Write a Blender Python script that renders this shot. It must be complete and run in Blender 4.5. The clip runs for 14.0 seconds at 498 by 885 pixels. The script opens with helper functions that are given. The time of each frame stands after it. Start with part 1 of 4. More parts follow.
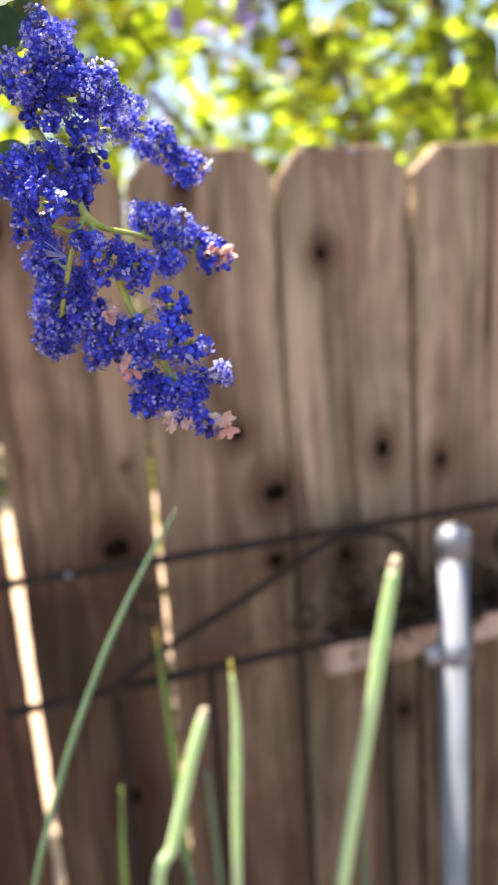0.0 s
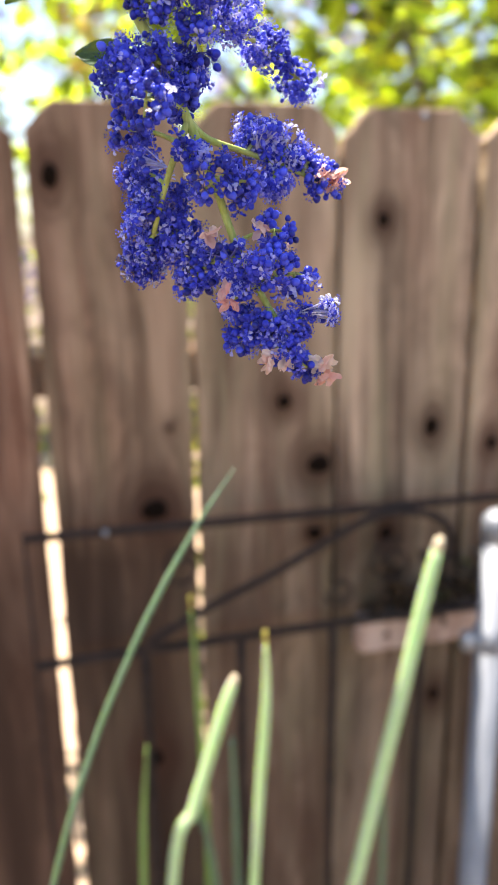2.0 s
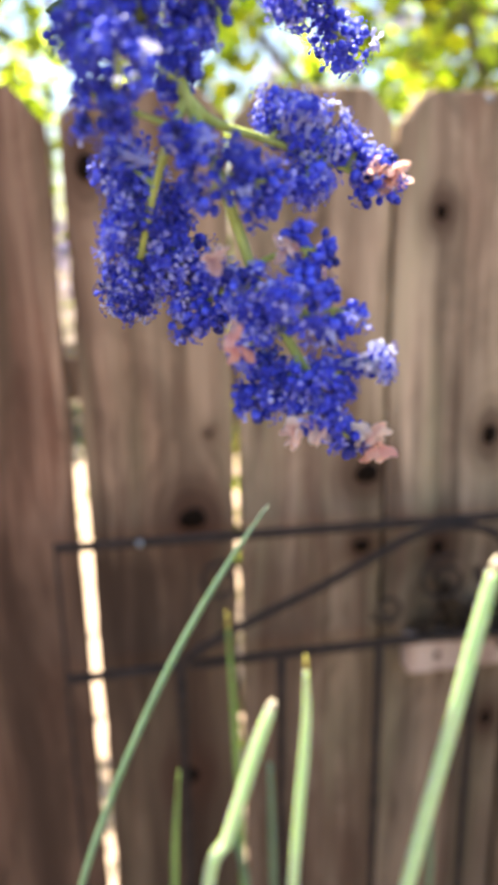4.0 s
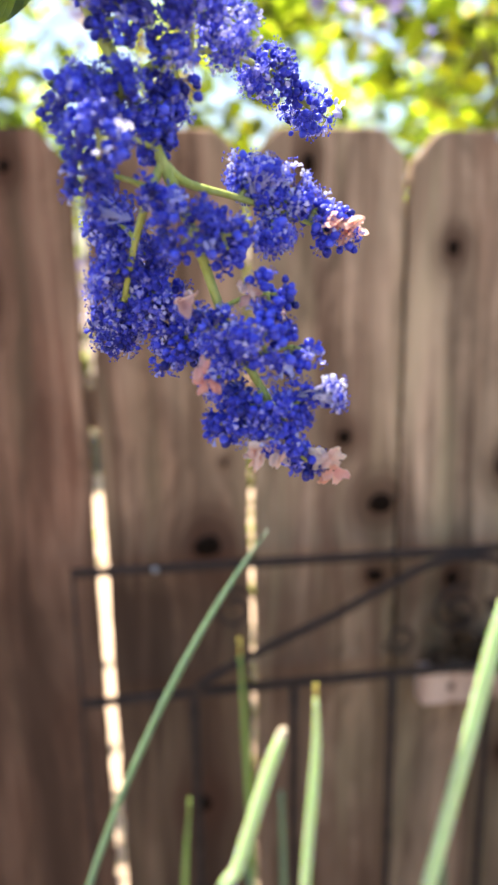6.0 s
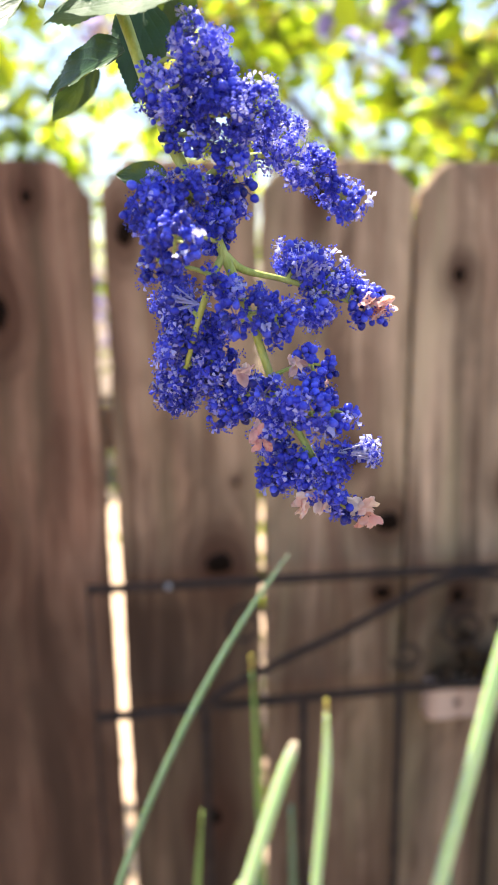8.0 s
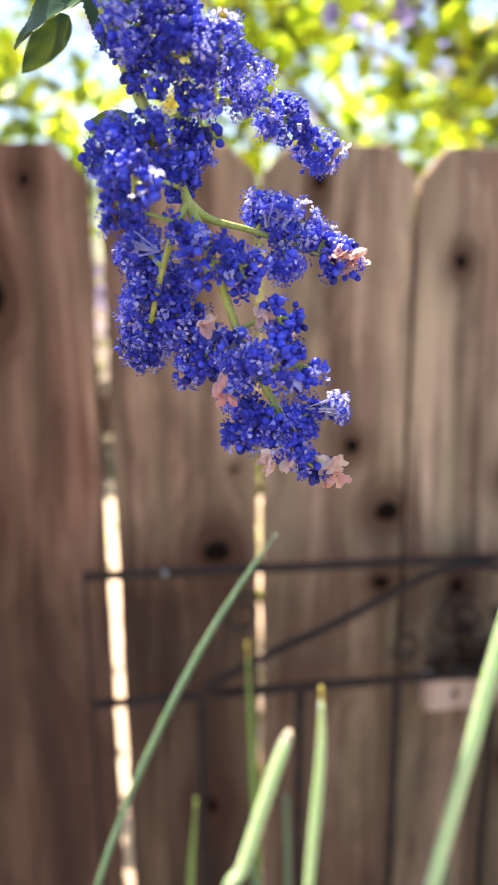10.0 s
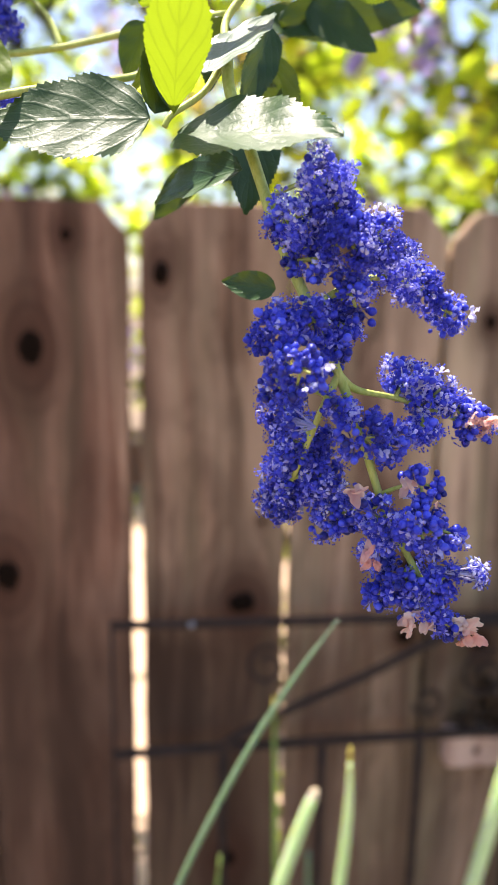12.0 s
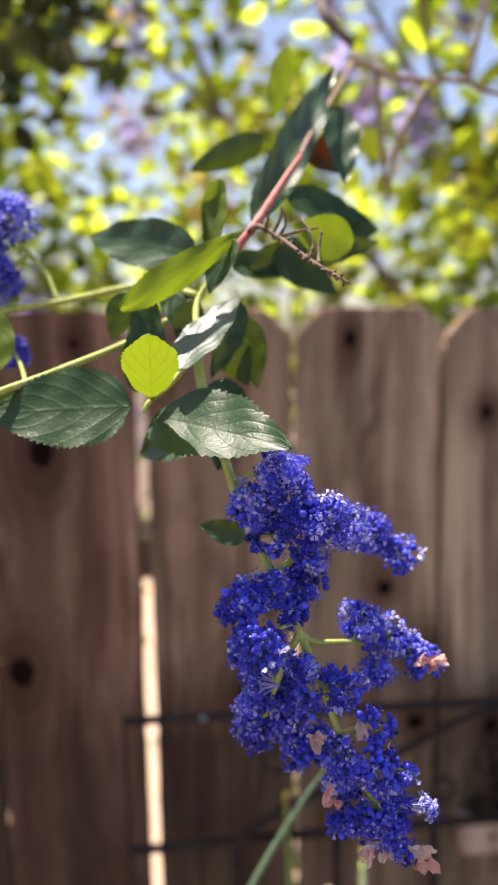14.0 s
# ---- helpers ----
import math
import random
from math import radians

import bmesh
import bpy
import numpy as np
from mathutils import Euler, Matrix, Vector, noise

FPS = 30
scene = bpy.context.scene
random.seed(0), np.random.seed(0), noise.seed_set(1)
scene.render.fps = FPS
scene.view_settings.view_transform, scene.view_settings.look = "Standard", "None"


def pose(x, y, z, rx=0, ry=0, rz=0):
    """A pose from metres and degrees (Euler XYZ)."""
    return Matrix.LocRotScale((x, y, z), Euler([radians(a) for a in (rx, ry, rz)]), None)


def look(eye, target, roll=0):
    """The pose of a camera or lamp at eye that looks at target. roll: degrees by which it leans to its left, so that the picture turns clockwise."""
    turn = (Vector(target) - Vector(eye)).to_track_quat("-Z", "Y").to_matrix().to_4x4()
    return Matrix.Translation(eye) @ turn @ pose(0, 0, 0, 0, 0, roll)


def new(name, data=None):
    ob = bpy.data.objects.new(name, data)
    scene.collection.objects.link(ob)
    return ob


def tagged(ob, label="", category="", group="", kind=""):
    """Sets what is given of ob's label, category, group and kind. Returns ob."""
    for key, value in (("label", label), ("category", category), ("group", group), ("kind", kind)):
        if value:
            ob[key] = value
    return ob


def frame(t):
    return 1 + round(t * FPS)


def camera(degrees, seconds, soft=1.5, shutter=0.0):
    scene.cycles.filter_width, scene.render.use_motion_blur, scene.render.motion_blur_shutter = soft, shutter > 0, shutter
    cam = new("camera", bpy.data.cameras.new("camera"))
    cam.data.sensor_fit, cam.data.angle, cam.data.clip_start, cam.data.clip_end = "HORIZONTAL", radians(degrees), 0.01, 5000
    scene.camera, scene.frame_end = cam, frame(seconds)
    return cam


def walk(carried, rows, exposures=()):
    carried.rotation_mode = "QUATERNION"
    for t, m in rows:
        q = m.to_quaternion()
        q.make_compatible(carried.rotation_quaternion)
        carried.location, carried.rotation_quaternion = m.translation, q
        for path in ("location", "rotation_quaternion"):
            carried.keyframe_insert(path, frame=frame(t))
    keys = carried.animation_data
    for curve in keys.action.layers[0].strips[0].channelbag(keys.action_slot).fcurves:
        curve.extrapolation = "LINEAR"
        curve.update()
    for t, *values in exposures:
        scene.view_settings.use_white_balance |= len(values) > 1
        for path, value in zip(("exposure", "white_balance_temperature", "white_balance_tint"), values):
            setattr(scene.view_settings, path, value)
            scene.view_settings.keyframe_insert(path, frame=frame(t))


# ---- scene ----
cam = camera(35.6, 14.0)
PATH = [
    (0, (-0.237, 0.058, 1.46), (0.254, 1.939, 0.991), -4.0),
    (0.5, (-0.242, 0.059, 1.458), (0.224, 1.942, 0.969), -2.9),
    (1, (-0.245, 0.061, 1.455), (0.195, 1.946, 0.95), -2.0),
    (1.5, (-0.248, 0.069, 1.454), (0.181, 1.952, 0.933), -1.3),
    (2, (-0.247, 0.076, 1.451), (0.159, 1.961, 0.918), -0.8),
    (2.5, (-0.24, 0.084, 1.448), (0.129, 1.973, 0.904), -0.6),
    (3, (-0.242, 0.097, 1.453), (0.107, 1.987, 0.899), -0.6),
    (3.5, (-0.227, 0.115, 1.452), (0.077, 2.011, 0.893), -0.9),
    (4, (-0.233, 0.12, 1.455), (0.049, 2.021, 0.898), -1.0),
    (6.5, (-0.225, 0.103, 1.458), (-0.007, 2.036, 0.994), -0.9),
    (7, (-0.229, 0.099, 1.461), (-0.008, 2.034, 1.006), -0.8),
    (7.5, (-0.226, 0.088, 1.468), (-0.004, 2.025, 1.021), -0.9),
    (8, (-0.236, 0.089, 1.469), (-0.018, 2.026, 1.021), -0.8),
    (8.5, (-0.231, 0.086, 1.46), (-0.02, 2.021, 1.001), -0.8),
    (11, (-0.228, 0.094, 1.464), (-0.029, 2.03, 1.004), -0.1),
    (11.5, (-0.234, 0.091, 1.477), (-0.03, 2.032, 1.042), 0.3),
    (12, (-0.255, 0.093, 1.487), (-0.055, 2.043, 1.091), 0.9),
    (12.5, (-0.257, 0.084, 1.497), (-0.058, 2.043, 1.144), 1.2),
    (13, (-0.259, 0.081, 1.508), (-0.065, 2.046, 1.189), 1.0),
    (13.5, (-0.258, 0.08, 1.517), (-0.068, 2.05, 1.229), -0.0),
    (14, (-0.247, 0.078, 1.534), (-0.082, 2.052, 1.259), -0.9),
]
walk(cam, [(t, look(eye, target, roll)) for t, eye, target, roll in PATH], ((0, 1.71, 6950, 13), (2.5, 1.81, 6950, 11), (4.0, 1.96, 6900, 9), (7.0, 1.86, 6900, 11), (11.0, 1.90, 6950, 13), (12.0, 1.60, 7000, 16), (13.0, 1.37, 7000, 20), (14.0, 1.04, 7000, 22)))
# a phone lens close to its subject: wide open, in focus on the flowers
cam.data.dof.use_dof = True
cam.data.dof.focus_distance = 0.149
cam.data.dof.aperture_fstop = 20.5

# ---- sky, sun ----
SUN = Vector((-0.20, 0.22, 0.935)).normalized()
world = bpy.data.worlds.new("sky")
scene.world = world
world.use_nodes = True
wn = world.node_tree
sky = wn.nodes.new("ShaderNodeTexSky")
sky.sky_type = "NISHITA"
sky.sun_disc = False
sky.sun_elevation = math.asin(SUN.z)
sky.sun_rotation = math.atan2(SUN.x, SUN.y)
wn.nodes["Background"].inputs["Strength"].default_value = 0.096
wn.links.new(sky.outputs[0], wn.nodes["Background"].inputs["Color"])
sun = new("sun", bpy.data.lights.new("sun", "SUN"))
sun.data.energy = 5.0
sun.data.angle = radians(0.53)
sun.data.color = (1.0, 0.95, 0.87)
sun.matrix_world = look(SUN * 20, (0, 0, 0))


# ---- materials ----
class Nodes:
    """A node material under construction: a short way to add and link nodes."""

    def __init__(self, name):
        self.mat = bpy.data.materials.new(name)
        self.mat.use_nodes = True
        self.tree = self.mat.node_tree
        self.bsdf = self.tree.nodes["Principled BSDF"]
        self.out = self.tree.nodes["Material Output"]

    def add(self, kind, **values):
        node = self.tree.nodes.new(kind)
        for key, value in values.items():
            if key in node.inputs:
                node.inputs[key].default_value = value
        return node

    def link(self, a, b):
        self.tree.links.new(a, b)

    def coords(self, scale, random_shift=0.0):
        tc = self.add("ShaderNodeTexCoord")
        mp = self.add("ShaderNodeMapping")
        mp.inputs["Scale"].default_value = scale
        self.link(tc.outputs["Object"], mp.inputs["Vector"])
        if random_shift:
            info = self.add("ShaderNodeObjectInfo")
            mul = self.add("ShaderNodeMath")
            mul.operation = "MULTIPLY"
            mul.inputs[1].default_value = random_shift
            self.link(info.outputs["Random"], mul.inputs[0])
            comb = self.add("ShaderNodeCombineXYZ")
            for k in range(3):
                self.link(mul.outputs[0], comb.inputs[k])
            self.link(comb.outputs[0], mp.inputs["Location"])
        return mp.outputs[0]

    def board(self, scale, random_shift=0.0):
        """Like coords(), in the board's own grain coordinates, which bend round its knots."""
        uv = self.add("ShaderNodeUVMap")
        uv.uv_map = "grain"
        sep = self.add("ShaderNodeSeparateXYZ")
        self.link(uv.outputs[0], sep.inputs[0])
        info = self.add("ShaderNodeObjectInfo")
        shift = self.math("MULTIPLY", info.outputs["Random"], random_shift)
        comb = self.add("ShaderNodeCombineXYZ")
        self.link(self.math("ADD", self.math("MULTIPLY", sep.outputs[0], scale[0]), shift), comb.inputs[0])
        self.link(shift, comb.inputs[1])
        self.link(self.math("ADD", self.math("MULTIPLY", sep.outputs[1], scale[2]), shift), comb.inputs[2])
        return comb.outputs[0]

    def noise(self, vec, scale, detail=4.0, rough=0.55, distortion=0.0):
        n = self.add("ShaderNodeTexNoise", Scale=scale, Detail=detail, Roughness=rough, Distortion=distortion)
        self.link(vec, n.inputs["Vector"])
        return n.outputs["Fac"]

    def ramp(self, fac, stops):
        r = self.add("ShaderNodeValToRGB")
        els = r.color_ramp.elements
        while len(els) < len(stops):
            els.new(0.5)
        for e, (p, c) in zip(els, stops):
            e.position, e.color = p, (*c, 1)
        self.link(fac, r.inputs["Fac"])
        return r.outputs["Color"]

    def mix(self, a, b, fac, blend="MIX"):
        m = self.add("ShaderNodeMix")
        m.data_type, m.blend_type = "RGBA", blend
        ins = [s for s in m.inputs if s.enabled]
        for sock, v in zip((ins[0], ins[1], ins[2]), (fac, a, b)):
            if isinstance(v, (int, float)):
                sock.default_value = v
            elif isinstance(v, tuple):
                sock.default_value = (*v, 1)
            else:
                self.link(v, sock)
        return [s for s in m.outputs if s.enabled][0]

    def math(self, op, a, b=0.0):
        m = self.add("ShaderNodeMath")
        m.operation = op
        for sock, v in zip(m.inputs, (a, b)):
            if isinstance(v, (int, float)):
                sock.default_value = v
            else:
                self.link(v, sock)
        return m.outputs[0]

    def bump(self, height, strength, distance):
        b = self.add("ShaderNodeBump", Strength=strength, Distance=distance)
        self.link(height, b.inputs["Height"])
        self.link(b.outputs[0], self.bsdf.inputs["Normal"])
        return b.outputs[0]

    def color(self, c):
        if isinstance(c, tuple):
            self.bsdf.inputs["Base Color"].default_value = (*c, 1)
        else:
            self.link(c, self.bsdf.inputs["Base Color"])

    def gloss(self, rough, spec=0.5, metal=0.0):
        self.bsdf.inputs["Roughness"].default_value = rough
        self.bsdf.inputs["Specular IOR Level"].default_value = spec
        self.bsdf.inputs["Metallic"].default_value = metal

    def translucent(self, colour, amount, normal=None):
        tr = self.add("ShaderNodeBsdfTranslucent")
        if isinstance(colour, tuple):
            tr.inputs["Color"].default_value = (*colour, 1)
        else:
            self.link(colour, tr.inputs["Color"])
        ms = self.add("ShaderNodeMixShader")
        ms.inputs[0].default_value = amount
        self.link(self.bsdf.outputs[0], ms.inputs[1])
        self.link(tr.outputs[0], ms.inputs[2])
        self.link(ms.outputs[0], self.out.inputs["Surface"])
        return self


def wood(name, dark, mid, light, gray, low_dark=0.0, board=True, lichen_amount=0.0):
    """Weathered cedar: long grain, broad stains, gray sun-bleached streaks."""
    n = Nodes(name)
    coords = n.board if board else n.coords
    grain = n.noise(coords((80, 50, 2.4), 40), 1.0, 5, 0.65, 0.9)
    broad = n.noise(coords((13, 8, 3.0), 23), 1.0, 4, 0.6, 0.8)
    fine = n.noise(coords((420, 200, 8), 11), 1.0, 3)
    c = n.ramp(grain, [(0.32, dark), (0.50, mid), (0.69, light)])
    blot = n.noise(coords((20, 8, 9.0), 31), 1.0, 5, 0.65, 1.2)
    c = n.mix(c, dark, n.math("MULTIPLY", n.ramp(blot, [(0.34, (1, 1, 1)), (0.56, (0, 0, 0))]), 0.72))
    c = n.mix(c, gray, n.math("MULTIPLY", n.ramp(broad, [(0.42, (0, 0, 0)), (0.70, (1, 1, 1))]), 0.75))
    red = n.noise(coords((16, 9, 4.0), 61), 1.0, 4, 0.6, 0.6)
    c = n.mix(c, (0.225, 0.132, 0.090), n.math("MULTIPLY", n.ramp(red, [(0.45, (0, 0, 0)), (0.60, (1, 1, 1))]), 0.60))
    streak = n.noise(coords((22, 10, 2.2), 77), 1.0, 4, 0.6, 1.0)
    c = n.mix(c, light, n.math("MULTIPLY", n.ramp(streak, [(0.52, (0, 0, 0)), (0.70, (1, 1, 1))]), 0.70))
    c = n.mix(c, dark, n.math("MULTIPLY", n.ramp(streak, [(0.34, (1, 1, 1)), (0.48, (0, 0, 0))]), 0.70))
    if lichen_amount:
        # greenish tan weathering in long soft streaks
        lichen = n.noise(coords((24, 10, 1.7), 91), 1.0, 4, 0.6, 0.7)
        c = n.mix(c, (0.42, 0.355, 0.215), n.math("MULTIPLY", n.ramp(lichen, [(0.46, (0, 0, 0)), (0.62, (1, 1, 1))]), lichen_amount))
    if low_dark:
        # the lower boards turn near black-brown, with an uneven upper edge
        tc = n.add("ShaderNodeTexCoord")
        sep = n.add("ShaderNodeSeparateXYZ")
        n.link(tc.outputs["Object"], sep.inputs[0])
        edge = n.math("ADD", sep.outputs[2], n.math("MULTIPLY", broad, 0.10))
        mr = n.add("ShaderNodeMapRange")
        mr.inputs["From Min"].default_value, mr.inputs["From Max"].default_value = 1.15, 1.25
        mr.inputs["To Min"].default_value, mr.inputs["To Max"].default_value = low_dark, 0.0
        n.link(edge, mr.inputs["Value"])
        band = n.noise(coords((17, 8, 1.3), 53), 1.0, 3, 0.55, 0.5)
        floor = 0.68 if low_dark > 0.9 else 0.72 if low_dark > 0.7 else 0.60
        low_fac = n.math("MULTIPLY", mr.outputs[0], n.ramp(band, [(0.42, (1, 1, 1)), (0.64, (floor, floor, floor))]))
        c = n.mix(c, (0.020, 0.0125, 0.009), low_fac)
    if board:
        uv = n.add("ShaderNodeUVMap")
        uv.uv_map = "knots"
        sp = n.add("ShaderNodeSeparateXYZ")
        n.link(uv.outputs[0], sp.inputs[0])
        c = n.mix(c, (0.045, 0.017, 0.010), n.math("MULTIPLY", sp.outputs[0], 0.97))
        rim = n.math("SINE", n.math("MULTIPLY", sp.outputs[0], 22.0))
        c = n.mix(c, dark, n.math("MULTIPLY", n.math("MULTIPLY", n.math("MAXIMUM", rim, 0.0), sp.outputs[0]), 0.5))
    info = n.add("ShaderNodeObjectInfo")
    c = n.mix(c, (0.30, 0.15, 0.09), n.math("MULTIPLY", info.outputs["Random"], 0.15))
    n.color(c)
    n.gloss(0.85, 0.2)
    n.bump(n.math("ADD", grain, n.math("MULTIPLY", fine, 0.4)), 0.55, 0.0012)
    return n.mat


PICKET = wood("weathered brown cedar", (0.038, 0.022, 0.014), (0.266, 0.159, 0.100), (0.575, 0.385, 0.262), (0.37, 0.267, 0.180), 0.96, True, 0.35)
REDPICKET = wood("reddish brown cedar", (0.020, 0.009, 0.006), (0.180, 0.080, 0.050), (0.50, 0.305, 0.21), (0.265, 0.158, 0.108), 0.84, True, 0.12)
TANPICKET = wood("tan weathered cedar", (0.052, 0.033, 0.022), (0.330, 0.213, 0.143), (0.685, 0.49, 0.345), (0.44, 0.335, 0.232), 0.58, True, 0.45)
RAW = wood("bare sawn wood", (0.50, 0.34, 0.27), (0.66, 0.49, 0.41), (0.76, 0.60, 0.52), (0.62, 0.50, 0.44), 0.0, False)
# near-black, so the joints backed with it look shaded
JOINTSHADE = wood("near-black joint shade", (0.010, 0.007, 0.005), (0.022, 0.014, 0.010), (0.040, 0.026, 0.018), (0.030, 0.022, 0.017), 0.0, False)
RAILWOOD = wood("brown rail wood", (0.080, 0.040, 0.025), (0.27, 0.150, 0.096), (0.47, 0.30, 0.20), (0.31, 0.235, 0.165), 0.0, False)


def knot_mat():
    n = Nodes("dark knot wood")
    v = n.noise(n.coords((300, 60, 300), 9), 1.0, 4)
    n.color(n.ramp(v, [(0.3, (0.004, 0.003, 0.002)), (0.7, (0.016, 0.009, 0.006))]))
    n.gloss(0.9, 0.05)
    n.bump(v, 0.5, 0.001)
    return n.mat


KNOT = knot_mat()


def iron_mat():
    n = Nodes("rusty wrought iron")
    v = n.noise(n.coords((90, 90, 90)), 1.0, 6, 0.65)
    n.color(n.ramp(v, [(0.35, (0.022, 0.017, 0.015)), (0.60, (0.042, 0.029, 0.024)), (0.75, (0.085, 0.048, 0.033))]))
    n.gloss(0.85, 0.2, 0.0)
    n.bump(v, 0.5, 0.0008)
    return n.mat


IRON = iron_mat()


def zinc_mat():
    n = Nodes("galvanised steel")
    v = n.noise(n.coords((60, 60, 14)), 1.0, 5, 0.6)
    n.color(n.ramp(v, [(0.3, (0.22, 0.235, 0.265)), (0.7, (0.35, 0.365, 0.40))]))
    n.gloss(0.6, 0.35, 0.35)
    w = n.add("ShaderNodeMapRange")
    w.inputs["To Min"].default_value, w.inputs["To Max"].default_value = 0.56, 0.72
    n.link(v, w.inputs["Value"])
    n.link(w.outputs[0], n.bsdf.inputs["Roughness"])
    n.bump(v, 0.25, 0.0004)
    return n.mat


ZINC = zinc_mat()


def leaf_mat(name, top, back, glow, amount, rough=0.36, veins=True, coat=0.5):
    """A leaf: glossy skin, side veins along the leaf's own u and v, light passing through."""
    n = Nodes(name)
    uv = n.add("ShaderNodeUVMap")
    sep = n.add("ShaderNodeSeparateXYZ")
    n.link(uv.outputs[0], sep.inputs[0])
    u, v = sep.outputs[0], n.math("ABSOLUTE", n.math("SUBTRACT", sep.outputs[1], 0.5))
    wave = n.math("SINE", n.math("MULTIPLY", n.math("SUBTRACT", u, n.math("MULTIPLY", n.math("POWER", v, 1.2), 1.1)), 31.0))
    side = n.ramp(wave, [(0.70, (0, 0, 0)), (1.0, (1, 1, 1))])
    mid = n.ramp(v, [(0.0, (1, 1, 1)), (0.035, (0, 0, 0))])
    vein = n.math("MAXIMUM", side, mid)
    patch = n.noise(n.coords((160, 160, 160), 3), 1.0, 4)
    fine = n.noise(n.coords((1500, 1500, 1500)), 1.0, 3)
    c = n.mix(top, back, patch)
    if veins:
        c = n.mix(c, tuple(min(1, 1.5 * x + 0.03) for x in top), n.math("MULTIPLY", vein, 0.22))
    info = n.add("ShaderNodeObjectInfo")
    c = n.mix(c, (0.05, 0.07, 0.01), n.math("MULTIPLY", info.outputs["Random"], 0.18))
    n.color(c)
    n.gloss(rough, 0.33)
    n.bsdf.inputs["Coat Weight"].default_value = coat
    n.bsdf.inputs["Coat Roughness"].default_value = 0.25
    quilt = n.math("ADD", n.math("MULTIPLY", wave, -0.10), n.math("ADD", n.math("MULTIPLY", side, -0.24), n.math("MULTIPLY", mid, -0.40)))
    n.bump(n.math("ADD", n.math("MULTIPLY", quilt, 1.0 if veins else 0.0), n.math("ADD", n.math("ADD", n.math("MULTIPLY", fine, 0.15), n.math("MULTIPLY", n.noise(n.coords((620, 620, 620)), 1.0, 3, 0.6, 0.8), 0.9)), n.math("MULTIPLY", patch, 1.6))), 0.6, 0.00026)
    g = n.mix(glow, tuple(x * 0.55 for x in glow), n.math("MULTIPLY", vein, 0.38 if veins else 0.0))
    n.translucent(g, amount)
    return n.mat


LEAF = leaf_mat("glossy ceanothus leaf", (0.009, 0.042, 0.010), (0.019, 0.070, 0.018), (0.30, 0.42, 0.02), 0.07, 0.43, True, 0.16)
YOUNG = leaf_mat("young yellow-green leaf", (0.12, 0.20, 0.025), (0.16, 0.24, 0.03), (0.26, 0.36, 0.012), 0.46, 0.5, True, 0.0)
# paler base colour carries the silvery sheen of one sunlit leaf
SHEENLEAF = leaf_mat("leaf with sheen in its colour", (0.060, 0.105, 0.070), (0.10, 0.15, 0.11), (0.25, 0.35, 0.05), 0.12, 0.40, True, 0.12)
RUSTY = leaf_mat("leaf turning red", (0.09, 0.030, 0.012), (0.05, 0.045, 0.014), (0.28, 0.06, 0.015), 0.22, 0.45)


def crown_mat(name, stops, glow, amount, rough=0.4, spec=0.5):
    n = Nodes(name)
    geo = n.add("ShaderNodeNewGeometry")
    c = n.ramp(geo.outputs["Random Per Island"], stops)
    n.color(c)
    n.gloss(rough, spec)
    fr = n.math("FRACT", n.math("MULTIPLY", geo.outputs["Random Per Island"], 7.31))
    g = n.mix(tuple(x * 0.14 for x in glow), glow, n.ramp(fr, [(0.30, (0, 0, 0)), (0.72, (1, 1, 1))]))
    n.translucent(g, amount)
    return n.mat


CROWN = crown_mat("sunlit crown leaf", [(0.0, (0.025, 0.062, 0.012)), (0.5, (0.070, 0.150, 0.018)), (0.88, (0.16, 0.27, 0.028)), (1.0, (0.30, 0.28, 0.07))], (0.78, 0.95, 0.05), 0.64)
BLOOM = crown_mat("lilac blossom", [(0.0, (0.16, 0.15, 0.60)), (0.6, (0.38, 0.34, 0.80)), (1.0, (0.70, 0.48, 0.66))], (0.55, 0.50, 1.0), 0.5)
FADED = crown_mat("faded yellow leaf", [(0.0, (0.42, 0.30, 0.07)), (1.0, (0.66, 0.48, 0.22))], (0.85, 0.62, 0.12), 0.5)
# copy of the crown leaf with overhead shade put into its colour
SHADED = crown_mat("crown leaf darkened for shade", [(0.0, (0.012, 0.030, 0.008)), (1.0, (0.04, 0.075, 0.016))], (0.10, 0.20, 0.02), 0.25)
DRY = crown_mat("dry fallen leaf", [(0.0, (0.035, 0.024, 0.016)), (0.7, (0.09, 0.06, 0.04)), (0.92, (0.20, 0.15, 0.11)), (1.0, (0.13, 0.19, 0.08))], (0.2, 0.12, 0.05), 0.15, 0.95, 0.1)


def bark_mat(name, a, b, scale=(220, 220, 40), rough=0.8):
    n = Nodes(name)
    v = n.noise(n.coords(scale), 1.0, 5, 0.65, 0.5)
    n.color(n.ramp(v, [(0.3, a), (0.7, b)]))
    n.gloss(rough, 0.3)
    n.bump(v, 0.6, 0.0006)
    return n.mat


BARK = bark_mat("grey brown bark", (0.06, 0.045, 0.035), (0.19, 0.15, 0.12))
TWIG = bark_mat("dry pinkish twig bark", (0.16, 0.09, 0.06), (0.42, 0.29, 0.21), (900, 900, 900))
DARKTWIG = bark_mat("dark dry twig", (0.065, 0.040, 0.028), (0.30, 0.20, 0.14), (900, 900, 900))
GREENSTEM = bark_mat("green flower stem", (0.32, 0.39, 0.07), (0.55, 0.60, 0.19), (700, 700, 250), 0.5)
REDSTEM = bark_mat("reddish shoot", (0.33, 0.07, 0.05), (0.58, 0.22, 0.17), (500, 500, 200), 0.45)


